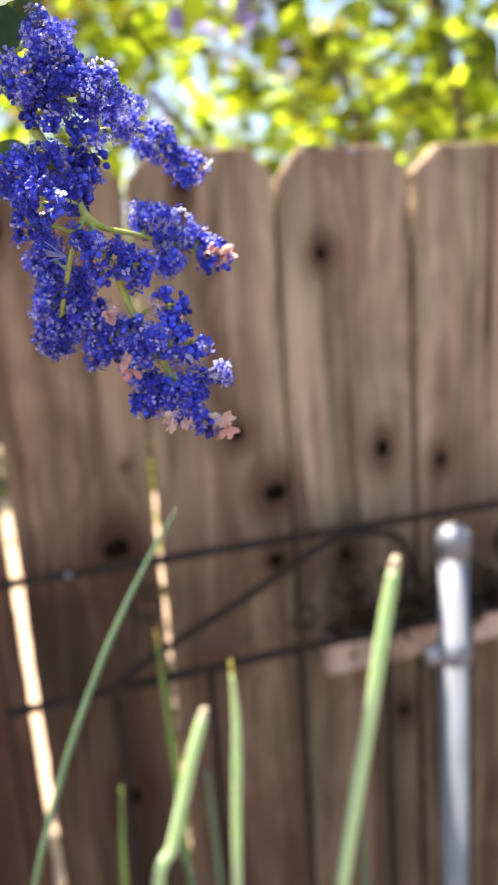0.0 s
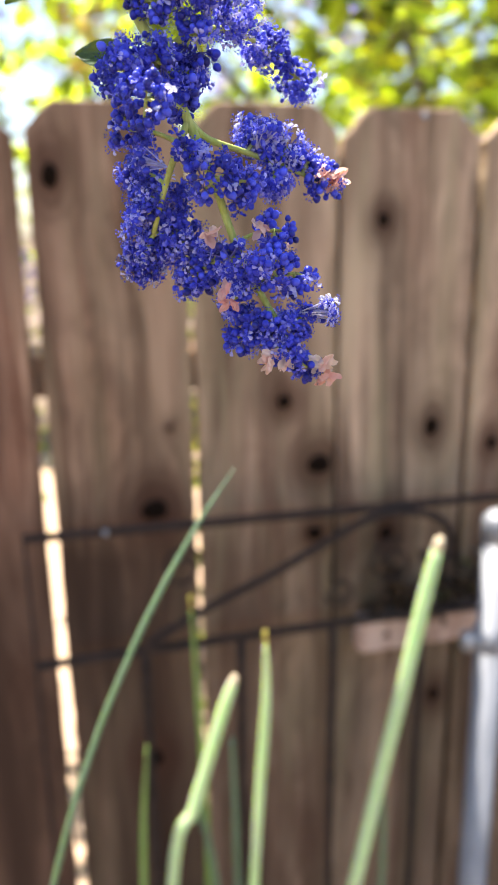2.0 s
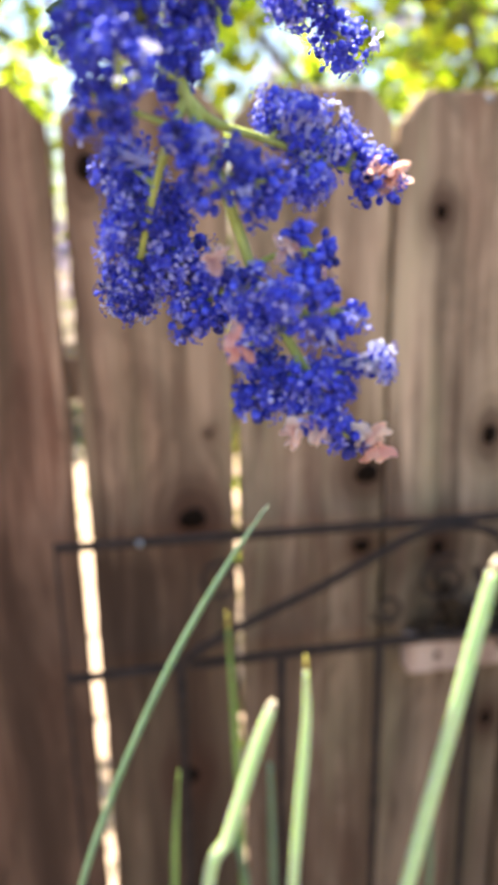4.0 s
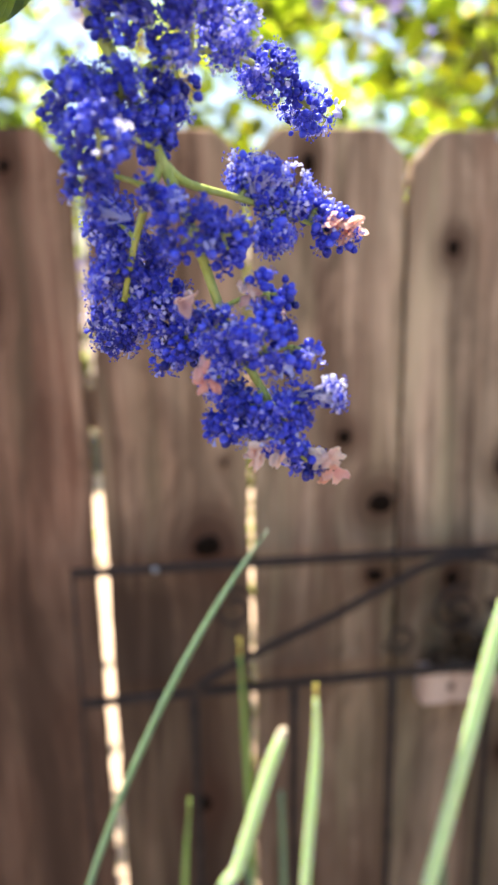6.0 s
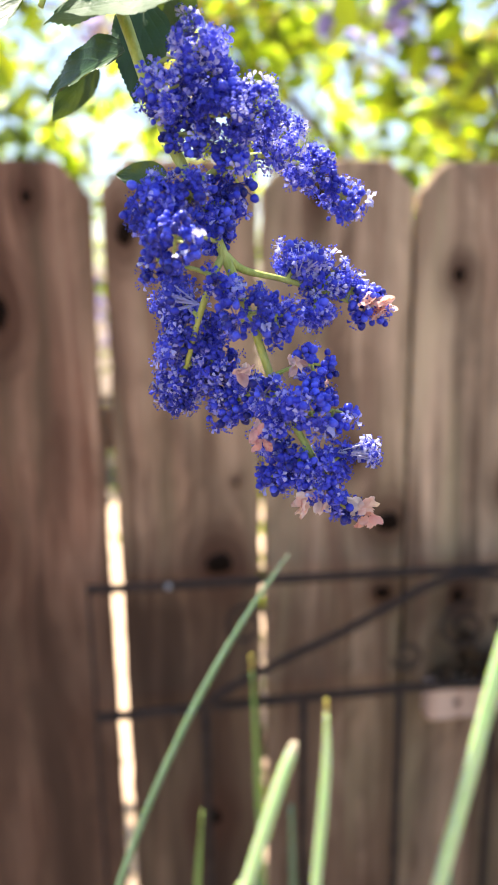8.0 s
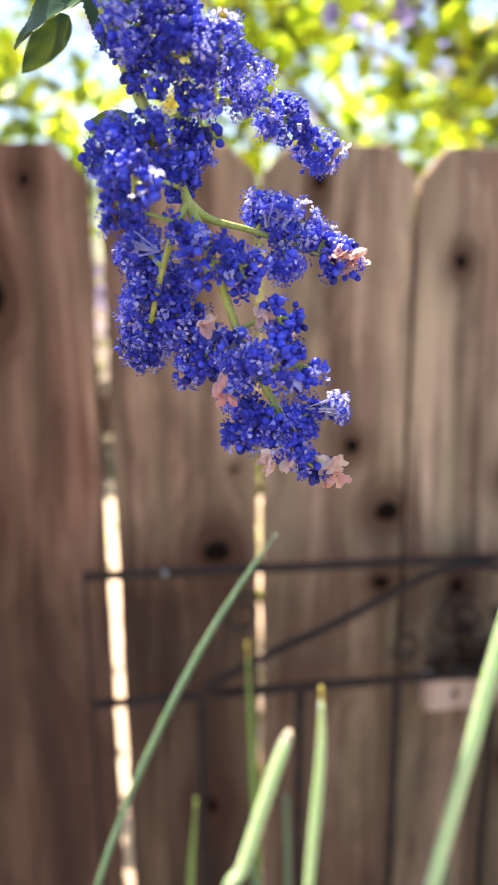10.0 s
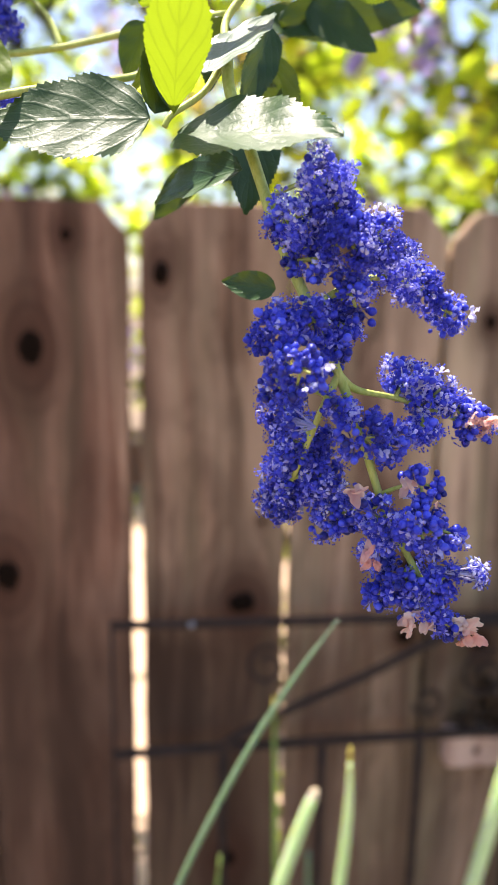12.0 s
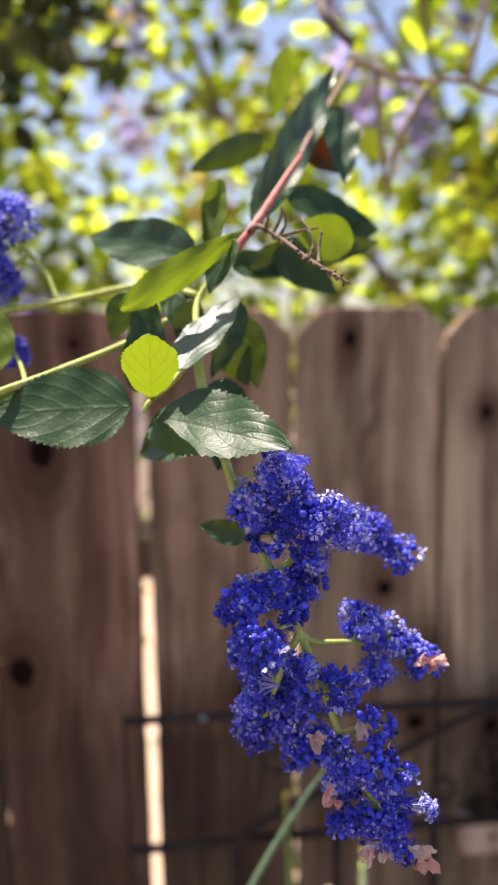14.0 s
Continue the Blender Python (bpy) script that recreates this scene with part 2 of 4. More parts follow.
def petal_mat(name, deep, mid, pale, glow, amount):
    """Blue petals: shade differs from floret to floret, and in fine mottling."""
    n = Nodes(name)
    geo = n.add("ShaderNodeNewGeometry")
    info = n.add("ShaderNodeObjectInfo")
    r = n.math("ADD", n.math("MULTIPLY", geo.outputs["Random Per Island"], 0.45), n.math("MULTIPLY", info.outputs["Random"], 0.55))
    m = n.noise(n.coords((900, 900, 900)), 1.0, 3)
    c = n.ramp(n.math("ADD", n.math("MULTIPLY", r, 0.75), n.math("MULTIPLY", m, 0.3)), [(0.20, deep), (0.55, mid), (0.80, pale)])
    n.color(c)
    n.gloss(0.40, 0.45)
    n.bsdf.inputs["Sheen Weight"].default_value = 0.10
    n.bump(m, 0.3, 0.0002)
    n.translucent(n.mix(c, glow, 0.6), amount)
    return n.mat


BUD = petal_mat("deep blue bud", (0.005, 0.008, 0.17), (0.022, 0.036, 0.54), (0.090, 0.125, 0.90), (0.08, 0.09, 0.98), 0.12)
PETAL = petal_mat("violet blue petal", (0.007, 0.010, 0.22), (0.068, 0.090, 0.82), (0.70, 0.70, 1.0), (0.24, 0.26, 1.0), 0.42)
PEDICEL = petal_mat("violet flower stalk", (0.03, 0.025, 0.22), (0.08, 0.07, 0.40), (0.28, 0.25, 0.6), (0.2, 0.2, 0.7), 0.2)
PINK = petal_mat("faded pink bract", (0.80, 0.30, 0.32), (0.94, 0.66, 0.58), (0.99, 0.90, 0.84), (1.0, 0.66, 0.50), 0.60)
WHITE = petal_mat("bleached and highlit petal", (0.36, 0.38, 0.80), (0.58, 0.58, 0.90), (0.85, 0.82, 0.95), (0.75, 0.75, 0.95), 0.35)


def blade_mat(name, stops, deep=0.75):
    n = Nodes(name)
    streak = n.noise(n.coords((900, 900, 9), 5), 1.0, 4)
    mott = n.noise(n.coords((70, 70, 25), 7), 1.0, 3)
    c = n.ramp(streak, stops)
    c = n.mix(c, (0.34, 0.40, 0.16), n.math("MULTIPLY", mott, 0.15 if deep > 0.5 else 0.08))
    n.color(c)
    n.gloss(0.38, 0.5)
    n.bump(streak, 0.35, 0.0005)
    n.bsdf.inputs["Subsurface Weight"].default_value = deep
    n.bsdf.inputs["Subsurface Radius"].default_value = (0.7, 1.0, 0.3)
    n.bsdf.inputs["Subsurface Scale"].default_value = 0.014
    return n.mat


BLADE = blade_mat("light green strap leaf", [(0.3, (0.44, 0.64, 0.28)), (0.55, (0.60, 0.81, 0.43)), (0.8, (0.74, 0.90, 0.58))])
BLUEBLADE = blade_mat("bluish green strap leaf", [(0.3, (0.075, 0.15, 0.085)), (0.55, (0.12, 0.205, 0.125)), (0.8, (0.17, 0.27, 0.17))], 0.2)
FRESHBLADE = blade_mat("fresh green strap leaf", [(0.3, (0.13, 0.24, 0.05)), (0.55, (0.21, 0.34, 0.08)), (0.8, (0.32, 0.44, 0.14))], 0.3)
YELLOWTIP = bark_mat("yellowed blade tip", (0.52, 0.42, 0.06), (0.80, 0.66, 0.16), (600, 600, 200), 0.5)
BLADETIP = bark_mat("dried blade tip", (0.58, 0.47, 0.28), (0.85, 0.72, 0.54), (600, 600, 200), 0.6)


def ground_mat(name, stops, scale, bump):
    n = Nodes(name)
    a = n.noise(n.coords((scale, scale, scale)), 1.0, 8, 0.65)
    b = n.ramp(n.noise(n.coords((5.0, 5.0, 5.0)), 1.0, 4), [(0.35, (0, 0, 0)), (0.70, (1, 1, 1))])
    c = n.mix(n.ramp(a, stops), stops[0][1], n.math("MULTIPLY", b, 0.5))
    n.color(c)
    n.gloss(0.92, 0.2)
    n.bump(a, 0.7, bump)
    return n.mat


SOIL = ground_mat("dry garden soil", [(0.3, (0.11, 0.080, 0.058)), (0.7, (0.26, 0.195, 0.145))], 25, 0.02)
PATHMAT = ground_mat("pale sunlit gravel", [(0.3, (0.44, 0.30, 0.20)), (0.7, (0.68, 0.51, 0.38))], 40, 0.01)


# ---- mesh helpers ----
def link_mesh(name, bm, mat, smooth=True):
    me = bpy.data.meshes.new(name)
    bm.to_mesh(me)
    bm.free()
    for m in (mat if isinstance(mat, (list, tuple)) else [mat]):
        me.materials.append(m)
    if smooth:
        me.polygons.foreach_set("use_smooth", [True] * len(me.polygons))
    return me


def thing(name, base, label, category, group="", kind=""):
    ob = new(name)
    ob.empty_display_size = 0.01
    ob.location = base
    return tagged(ob, label, category, group, kind)


def origin(ob):
    p = Vector(ob.location)
    while ob.parent:
        ob = ob.parent
        p += Vector(ob.location)
    return p


def part(name, bm, mat, parent, label="", at=None, smooth=True):
    """One mesh object, given in world metres, under a thing or a part; at: its own origin in the world."""
    at = Vector(at) if at is not None else origin(parent)
    bmesh.ops.translate(bm, verts=bm.verts, vec=-at)
    ob = new(name, link_mesh(name, bm, mat, smooth))
    ob.parent = parent
    ob.location = at - origin(parent)
    return tagged(ob, label)


def setting(name, bm, mat, label, category, smooth=False):
    return tagged(new(name, link_mesh(name, bm, mat, smooth)), label, category, "", "structure")


def spline(points, steps=8):
    """Points along a smooth line through the given ones."""
    p = [Vector(q) for q in points]
    p = [2 * p[0] - p[1]] + p + [2 * p[-1] - p[-2]]
    out = []
    for i in range(1, len(p) - 2):
        for k in range(steps):
            t = k / steps
            a, b, c, d = p[i - 1:i + 3]
            out.append(0.5 * ((2 * b) + (c - a) * t + (2 * a - 5 * b + 4 * c - d) * t * t + (3 * b - a - 3 * c + d) * t ** 3))
    out.append(p[-2])
    return out


def tube(bm, pts, radii, sides=8, flat=1.0, wobble=0.0, across=None, mat_index=0):
    """A tapered round or flattened bar along points, closed at both ends."""
    n = len(pts)
    if isinstance(radii, (int, float)):
        radii = [radii] * n
    rings = []
    prev = None
    for i, p in enumerate(pts):
        d = (pts[min(i + 1, n - 1)] - pts[max(i - 1, 0)]).normalized()
        if across is not None:
            s = Vector(across)
        elif prev is None:
            s = d.orthogonal()
        else:
            s = prev
        s = (s - d * s.dot(d))
        s = s.normalized() if s.length > 1e-9 else d.orthogonal().normalized()
        prev = s
        u = d.cross(s)
        r = radii[i] * (1 + wobble * noise.noise(p * 120))
        rings.append([bm.verts.new(p + (s * math.cos(a) + u * flat * math.sin(a)) * r) for a in (2 * math.pi * k / sides for k in range(sides))])
    faces = []
    for a, b in zip(rings, rings[1:]):
        for k in range(sides):
            faces.append(bm.faces.new((a[k], a[(k + 1) % sides], b[(k + 1) % sides], b[k])))
    faces.append(bm.faces.new(rings[0][::-1]))
    faces.append(bm.faces.new(rings[-1]))
    for f in faces:
        f.material_index = mat_index
    return bm


def box(bm, lo, hi, bevel=0.0, m=None):
    made = bmesh.ops.create_cube(bm, size=1.0)["verts"]
    c, s = (Vector(lo) + Vector(hi)) / 2, Vector(hi) - Vector(lo)
    for v in made:
        v.co = Vector((v.co.x * s.x, v.co.y * s.y, v.co.z * s.z)) + c
    if bevel:
        edges = list({e for v in made for e in v.link_edges})
        bmesh.ops.bevel(bm, geom=edges, offset=bevel, segments=2, affect="EDGES")
    if m is not None:
        bmesh.ops.transform(bm, matrix=m, verts=bm.verts)
    return bm


def leaf_mesh(bm, base, tip, side, width, fold=0.25, droop=0.12, teeth=16, wave=0.02, rounded=False, seed=0):
    """An ovate, finely toothed leaf from base to tip; side: the way across it; fold: how far its halves rise; droop: bend along it."""
    rnd = random.Random(seed)
    base, tip = Vector(base), Vector(tip)
    ax = tip - base
    length = ax.length
    ax.normalize()
    side = Vector(side)
    side = (side - ax * side.dot(ax)).normalized()
    up = side.cross(ax)
    if up.z < 0:
        up = -up
    uvl = bm.loops.layers.uv.verify()
    rows, cols = teeth * 2, 4
    jag = [(rnd.uniform(-0.02, 0.02), rnd.uniform(-0.02, 0.02)) for _ in range(rows + 1)]
    grid = []
    for i in range(rows + 1):
        u = i / rows
        w = 0.0
        if 0 < u < 1:
            w = width / 2 * (max(0.0, math.sin(math.pi * u ** 1.40)) ** 0.58 if rounded else 2.62 * u ** 0.52 * (1 - u) ** 0.92)
        row = []
        for j in range(-cols, cols + 1):
            v = j / cols
            ww = w * (1 + (0.03 if i % 2 else -0.02) * (1 if rounded else 1.3) + jag[i][j > 0]) if abs(j) == cols else w
            p = base + ax * (u * length + ((0.012 if rounded else 0.018) * length * abs(v) if (i % 2 and abs(j) == cols) else 0)) + side * (ww * v)
            p += up * (fold * w * abs(v) ** 1.3 - droop * length * u * u + wave * length * math.sin(u * 19 + v * 3 + seed) * abs(v))
            row.append(bm.verts.new(p))
        grid.append(row)
    for i in range(rows):
        for j in range(2 * cols):
            f = bm.faces.new((grid[i][j], grid[i + 1][j], grid[i + 1][j + 1], grid[i][j + 1]))
            for loop, (a, b) in zip(f.loops, ((i, j), (i + 1, j), (i + 1, j + 1), (i, j + 1))):
                loop[uvl].uv = (a / rows, b / (2 * cols))
    bmesh.ops.remove_doubles(bm, verts=bm.verts, dist=1e-7)
    return bm


# ---- ground ----
def sheet(x0, x1, y0, y1, z, nx, ny, amp):
    bm = bmesh.new()
    g = [[bm.verts.new((x0 + (x1 - x0) * i / nx, y0 + (y1 - y0) * j / ny, 0)) for i in range(nx + 1)] for j in range(ny + 1)]
    for row in g:
        for v in row:
            v.co.z = z + amp * noise.noise(v.co * 1.7)
    for j in range(ny):
        for i in range(nx):
            bm.faces.new((g[j][i], g[j][i + 1], g[j + 1][i + 1], g[j + 1][i]))
    return bm


setting("ground", sheet(-400, 400, -400, 400, 0.0, 40, 40, 0.0), SOIL, "dry brown garden soil under the fence", "ground")
setting("path", sheet(-14, 14, 1.0, 5.2, 0.02, 60, 20, 0.012), PATHMAT, "pale sunlit gravel path behind the fence", "path")

# ---- wooden fence ----
PITCH, FACE, TOP, THICK = 0.1435, 0.800, 1.557, 0.016
fence = thing("wooden_fence", (0, FACE, 0), "weathered brown dog-eared cedar picket fence", "fence")


# knots: centre across, height, half width, half height, which board
KNOTS = [(0.043, 1.457, 0.0075, 0.008, 1), (0.103, 1.250, 0.010, 0.012, 1), (-0.055, 1.285, 0.008, 0.008, 0), (-0.187, 1.184, 0.016, 0.013, -1),
         (-0.019, 1.218, 0.014, 0.012, 0), (-0.022, 1.143, 0.011, 0.008, 0), (0.057, 1.136, 0.009, 0.010, 1), (-0.169, 1.265, 0.003, 0.003, -1),
         (0.174, 1.227, 0.007, 0.008, 2), (-0.263, 1.497, 0.009, 0.012, -1), (-0.379, 1.430, 0.0145, 0.0185, -2), (-0.408, 1.217, 0.0145, 0.0185, -2),
         (-0.090, 1.529, 0.006, 0.010, 0), (-0.345, 1.528, 0.006, 0.007, -2), (0.122, 0.93, 0.008, 0.010, 1), (-0.20, 0.90, 0.012, 0.012, -1)]


def picket(left, right, top, ear, seed, knots, nx, nz, lo=0.03):
    """One dog-eared board with rounded edges and a slightly cupped face. Its grain coordinates bend round the knots."""
    rnd = random.Random(seed)
    bm = bmesh.new()
    grain, mask = bm.loops.layers.uv.new("grain"), bm.loops.layers.uv.new("knots")
    off, cup = rnd.uniform(-0.0015, 0.0015), rnd.uniform(-0.0008, 0.0012)
    heights = [lo + (top - ear - lo) * k / nz for k in range(nz + 1)] + [top - ear * f for f in (0.8, 0.6, 0.4, 0.2, 0.05, 0.0)]
    rows, data = [], {}
    for z in heights:
        cut = max(0.0, z - (top - ear)) * 0.98
        xl = left + cut + 0.0010 * noise.noise(Vector((seed, z * 9, 0))) + 0.0022 * noise.noise(Vector((seed, z * 46, 3)))
        xr = right - cut + 0.0010 * noise.noise(Vector((seed + 50, z * 9, 0))) + 0.0022 * noise.noise(Vector((seed + 50, z * 46, 3)))
        row = []
        for j in range(nx + 1):
            f = j / nx
            x = xl + (xr - xl) * f
            y = FACE + off + cup * (2 * f - 1) ** 2 + (0.0016 if j in (0, nx) else 0.0) + (0.0016 if z == top else 0.0)
            v = bm.verts.new((x, y, z))
            u, k = x - left, 0.0
            for kx, kz, a, b in knots:
                dx, dz = x - kx, z - kz
                near = math.exp(-((dx / (2.0 * a)) ** 2 + (dz / (2.6 * b)) ** 2))
                u -= dx * 0.9 * near
                k = max(k, math.exp(-((dx / (2.3 * a)) ** 2 + (dz / (3.1 * b)) ** 2)))
            u += 0.006 * noise.noise(Vector((x * 9, seed * 3.1, z * 3)))
            data[v] = ((u, z), (k, 0.0))
            row.append(v)
        rows.append(row)
    back = []
    for row in rows:
        pair = []
        for v in (row[0], row[-1]):
            w = bm.verts.new((v.co.x, FACE + off + THICK, v.co.z))
            data[w] = data[v]
            pair.append(w)
        back.append(pair)
    for i in range(len(rows) - 1):
        a, b, p, q = rows[i], rows[i + 1], back[i], back[i + 1]
        for j in range(nx):
            bm.faces.new((a[j], a[j + 1], b[j + 1], b[j]))
        bm.faces.new((p[0], a[0], b[0], q[0]))
        bm.faces.new((a[-1], p[1], q[1], b[-1]))
        bm.faces.new((p[1], p[0], q[0], q[1]))
    bm.faces.new(rows[-1] + [back[-1][1], back[-1][0]])
    bm.faces.new(rows[0][::-1] + [back[0][0], back[0][1]])
    for f in bm.faces:
        for loop in f.loops:
            loop[grain].uv, loop[mask].uv = data[loop.vert]
    return bm


GAPS = {-2: 0.0108, -1: 0.0054, 0: 0.0042, 1: 0.0078}
pickets = {}
for k in range(-22, 26):
    left = PITCH * (k - 1) + GAPS.get(k - 1, 0.003) / 2
    right = PITCH * k - GAPS.get(k, 0.003) / 2
    rnd = random.Random(k + 70)
    seen = -3 <= k <= 4
    bm = picket(left, right, TOP + rnd.uniform(-0.002, 0.002), 0.025 + rnd.uniform(-0.002, 0.003), k + 20, [q[:4] for q in KNOTS if q[4] == k], 26 if seen else 6, 130 if seen else 14)
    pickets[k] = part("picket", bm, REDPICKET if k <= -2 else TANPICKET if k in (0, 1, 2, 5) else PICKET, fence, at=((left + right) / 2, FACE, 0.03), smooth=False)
for x, z, a, b, k in KNOTS:
    bm = bmesh.new()
    bmesh.ops.create_uvsphere(bm, u_segments=14, v_segments=8, radius=1.0)
    for v in bm.verts:
        w = 1 + 0.22 * noise.noise(Vector((v.co.x * 1.3 + x * 90, v.co.z * 1.3, z * 40)))
        v.co = Vector((x + v.co.x * 0.82 * a * w, FACE + 0.0002 + v.co.y * 0.0030, z + v.co.z * 0.82 * b * w))
    part("knot", bm, KNOT, pickets[k], "dark round knot", at=(x, FACE, z))


def plank(name, lo, hi, mat, parent, label="", bevel=0.002, m=None):
    bm = box(bmesh.new(), lo, hi, bevel, m)
    return part(name, bm, mat, parent, label, at=((lo[0] + hi[0]) / 2, (lo[1] + hi[1]) / 2, (lo[2] + hi[2]) / 2), smooth=False)


BACK = FACE + THICK + 0.001
plank("rail", (-3.2, BACK, 1.300), (3.55, BACK + 0.089, 1.338), RAILWOOD, fence, "brown flat back rail")
plank("rail", (-3.2, BACK, 0.300), (3.55, BACK + 0.089, 0.338), RAILWOOD, fence, "brown flat back rail")
for x in (-3.1, -1.25, 0.145, 1.55, 3.4):
    plank("fence_post", (x - 0.045, BACK + 0.090, 0.0), (x + 0.045, BACK + 0.18, 1.50), RAILWOOD, fence, "square wooden fence post")
# added strips close these joints; joint shade is put into their near-black colour
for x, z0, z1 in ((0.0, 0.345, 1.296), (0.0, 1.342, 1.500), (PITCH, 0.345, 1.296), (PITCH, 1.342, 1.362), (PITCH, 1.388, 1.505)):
    plank("batten", (x - 0.014, BACK, z0), (x + 0.014, BACK + 0.019, z1), JOINTSHADE, fence, "added near-black strip backing a joint")
# a bent nail catching light at the top of one board
bm = bmesh.new()
tube(bm, spline([(0.079, FACE + 0.010, 1.549), (0.079, FACE - 0.004, 1.5485), (0.079, FACE - 0.006, 1.546)], 4), 0.0013, 8)
bmesh.ops.create_uvsphere(bm, u_segments=10, v_segments=6, radius=0.0035, matrix=Matrix.Translation((0.079, FACE - 0.005, 1.549)) @ Matrix.Diagonal((1, 0.5, 1, 1)))
part("nail", bm, ZINC, pickets[1], "bright nail head")

# a bare board nailed across the front
offcut = thing("board", (0.2, 0.788, 1.027), "short bare pinkish board nailed across the fence", "board")
tilt = Matrix.Translation((0.022, 0, 1.027)) @ Matrix.Rotation(radians(-1.2), 4, "Y") @ Matrix.Translation((-0.022, 0, -1.027))
part("plank", box(bmesh.new(), (0.022, 0.7765, 1.008), (0.46, FACE - 0.0018, 1.046), 0.0022, tilt), RAW, offcut, smooth=False)
for x in (0.052, 0.30):
    bm = bmesh.new()
    bmesh.ops.create_uvsphere(bm, u_segments=10, v_segments=6, radius=0.004, matrix=Matrix.Translation((x, 0.7765, 1.028)) @ Matrix.Diagonal((1, 0.4, 1, 1)))
    part("nail_head", bm, IRON, offcut, "rusty nail head")

# dead leaves and moss caught on the board
rnd = random.Random(5)
bm = bmesh.new()
for i in range(230):
    x = 0.03 + 0.27 * rnd.random()
    h = 0.052 * (0.5 + 0.5 * math.sin(x * 40 + 1)) ** 0.5 + 0.014
    p = Vector((x, rnd.uniform(0.772, 0.797), 1.049 + 0.0003 + h * rnd.random() ** 1.4 + 0.02 * (x - 0.02)))
    d = Vector((rnd.uniform(-1, 1), rnd.uniform(-1, 0.4), rnd.uniform(-0.6, 0.6))).normalized()
    s = d.cross(Vector((rnd.uniform(-1, 1), rnd.uniform(-1, 1), 0.5))).normalized()
    ln, wd = rnd.uniform(0.012, 0.026), rnd.uniform(0.004, 0.009)
    n = d.cross(s)
    vs = [bm.verts.new(q) for q in (p, p + d * ln * 0.5 + s * wd + n * wd * 0.6, p + d * ln + n * wd, p + d * ln * 0.5 - s * wd + n * wd * 0.6, p + d * ln * 0.5)]
    bm.faces.new((vs[0], vs[1], vs[4]))
    bm.faces.new((vs[1], vs[2], vs[4]))
    bm.faces.new((vs[2], vs[3], vs[4]))
    bm.faces.new((vs[3], vs[0], vs[4]))
tagged(new("dead_leaves", link_mesh("dead_leaves", bm, DRY)), "dark dead leaves and moss caught on the board", "dead leaves", "", "stuff")

# ---- wrought iron panel leaning before the fence ----
IY = 0.764
iron = thing("iron_panel", (0, IY, 0), "dark rusty wrought iron garden panel with scrolls before the fence", "garden panel")


def bar(name, pts, r, steps=8, label=""):
    bm = bmesh.new()
    tube(bm, spline(pts, steps), r, 8, wobble=0.12)
    return part(name, bm, IRON, iron, label)


bar("top_bar", [(-0.31, IY, 1.180), (0, IY, 1.1795), (0.4, IY, 1.180), (0.95, IY, 1.18)], 0.0048)
bar("lower_bar", [(-0.31, IY, 1.049), (0, IY, 1.056), (0.4, IY, 1.056), (0.95, IY, 1.056)], 0.0048)
bar("bottom_bar", [(-0.31, IY, 0.20), (0.3, IY, 0.20), (0.95, IY, 0.20)], 0.0048)
for x, z1 in ((-0.31, 1.185), (-0.206, 1.05), (-0.110, 1.05), (-0.013, 1.056), (0.086, 1.056), (0.186, 1.056), (0.284, 1.056), (0.38, 1.056), (0.48, 1.056), (0.58, 1.056), (0.68, 1.056), (0.78, 1.056), (0.95, 1.185)):
    bar("upright", [(x + 0.002, IY, 0.0 if x in (-0.31, 0.95) else 0.20), (x, IY, 0.7), (x, IY, z1)], 0.0017 if x < -0.3 else 0.0042)


def curl(cx, cz, r, turns, start, way=1):
    return [(cx + way * r * (1 - 0.62 * t) * math.cos(start + turns * 2 * math.pi * t), IY, cz + r * (1 - 0.62 * t) * math.sin(start + turns * 2 * math.pi * t)) for t in (i / 14 for i in range(15))]


for x0, way in ((0.0, 1), (0.33, -1), (0.46, 1)):
    arc = [(-0.205, 1.060), (-0.165, 1.083), (-0.120, 1.104), (-0.07, 1.126), (-0.02, 1.152), (0.025, 1.172), (0.065, 1.174), (0.098, 1.163), (0.113, 1.138), (0.103, 1.115), (0.085, 1.115), (0.080, 1.130)]
    bar("scroll", [(x0 + way * x, IY - 0.006, z) for x, z in arc], 0.0042, 6, "curved iron scroll")
    for cx, cz, r, st in ((-0.165, 1.135, 0.022, 0.5), (-0.006, 1.092, 0.016, 3.4), (0.050, 1.118, 0.026, 1.2)):
        bar("scroll", curl(x0 + way * cx, cz, r, 1.3, st, way), 0.0021, 3, "small iron curl")
# an added steel bead stands in for a bright glint on the top bar
bm = bmesh.new()
bmesh.ops.create_uvsphere(bm, u_segments=12, v_segments=8, radius=0.0034, matrix=Matrix.Translation((-0.237, IY - 0.003, 1.1805)))
part("rivet", bm, ZINC, iron, "added steel bead for a glint on the bar")

# ---- galvanised pipe post ----
PX, PY, PZ, PR = 0.130, 0.700, 1.190, 0.0146
pipe = thing("pipe_post", (PX, PY, 0), "galvanised steel pipe post with a domed cap", "post")


def lathe(bm, profile, x, y, sides=28):
    rings = [[bm.verts.new((x + r * math.cos(2 * math.pi * k / sides), y + r * math.sin(2 * math.pi * k / sides), z)) for k in range(sides)] for r, z in profile]
    for a, b in zip(rings, rings[1:]):
        for k in range(sides):
            bm.faces.new((a[k], a[(k + 1) % sides], b[(k + 1) % sides], b[k]))
    bm.faces.new(rings[0][::-1])
    bm.faces.new(rings[-1])
    return bm


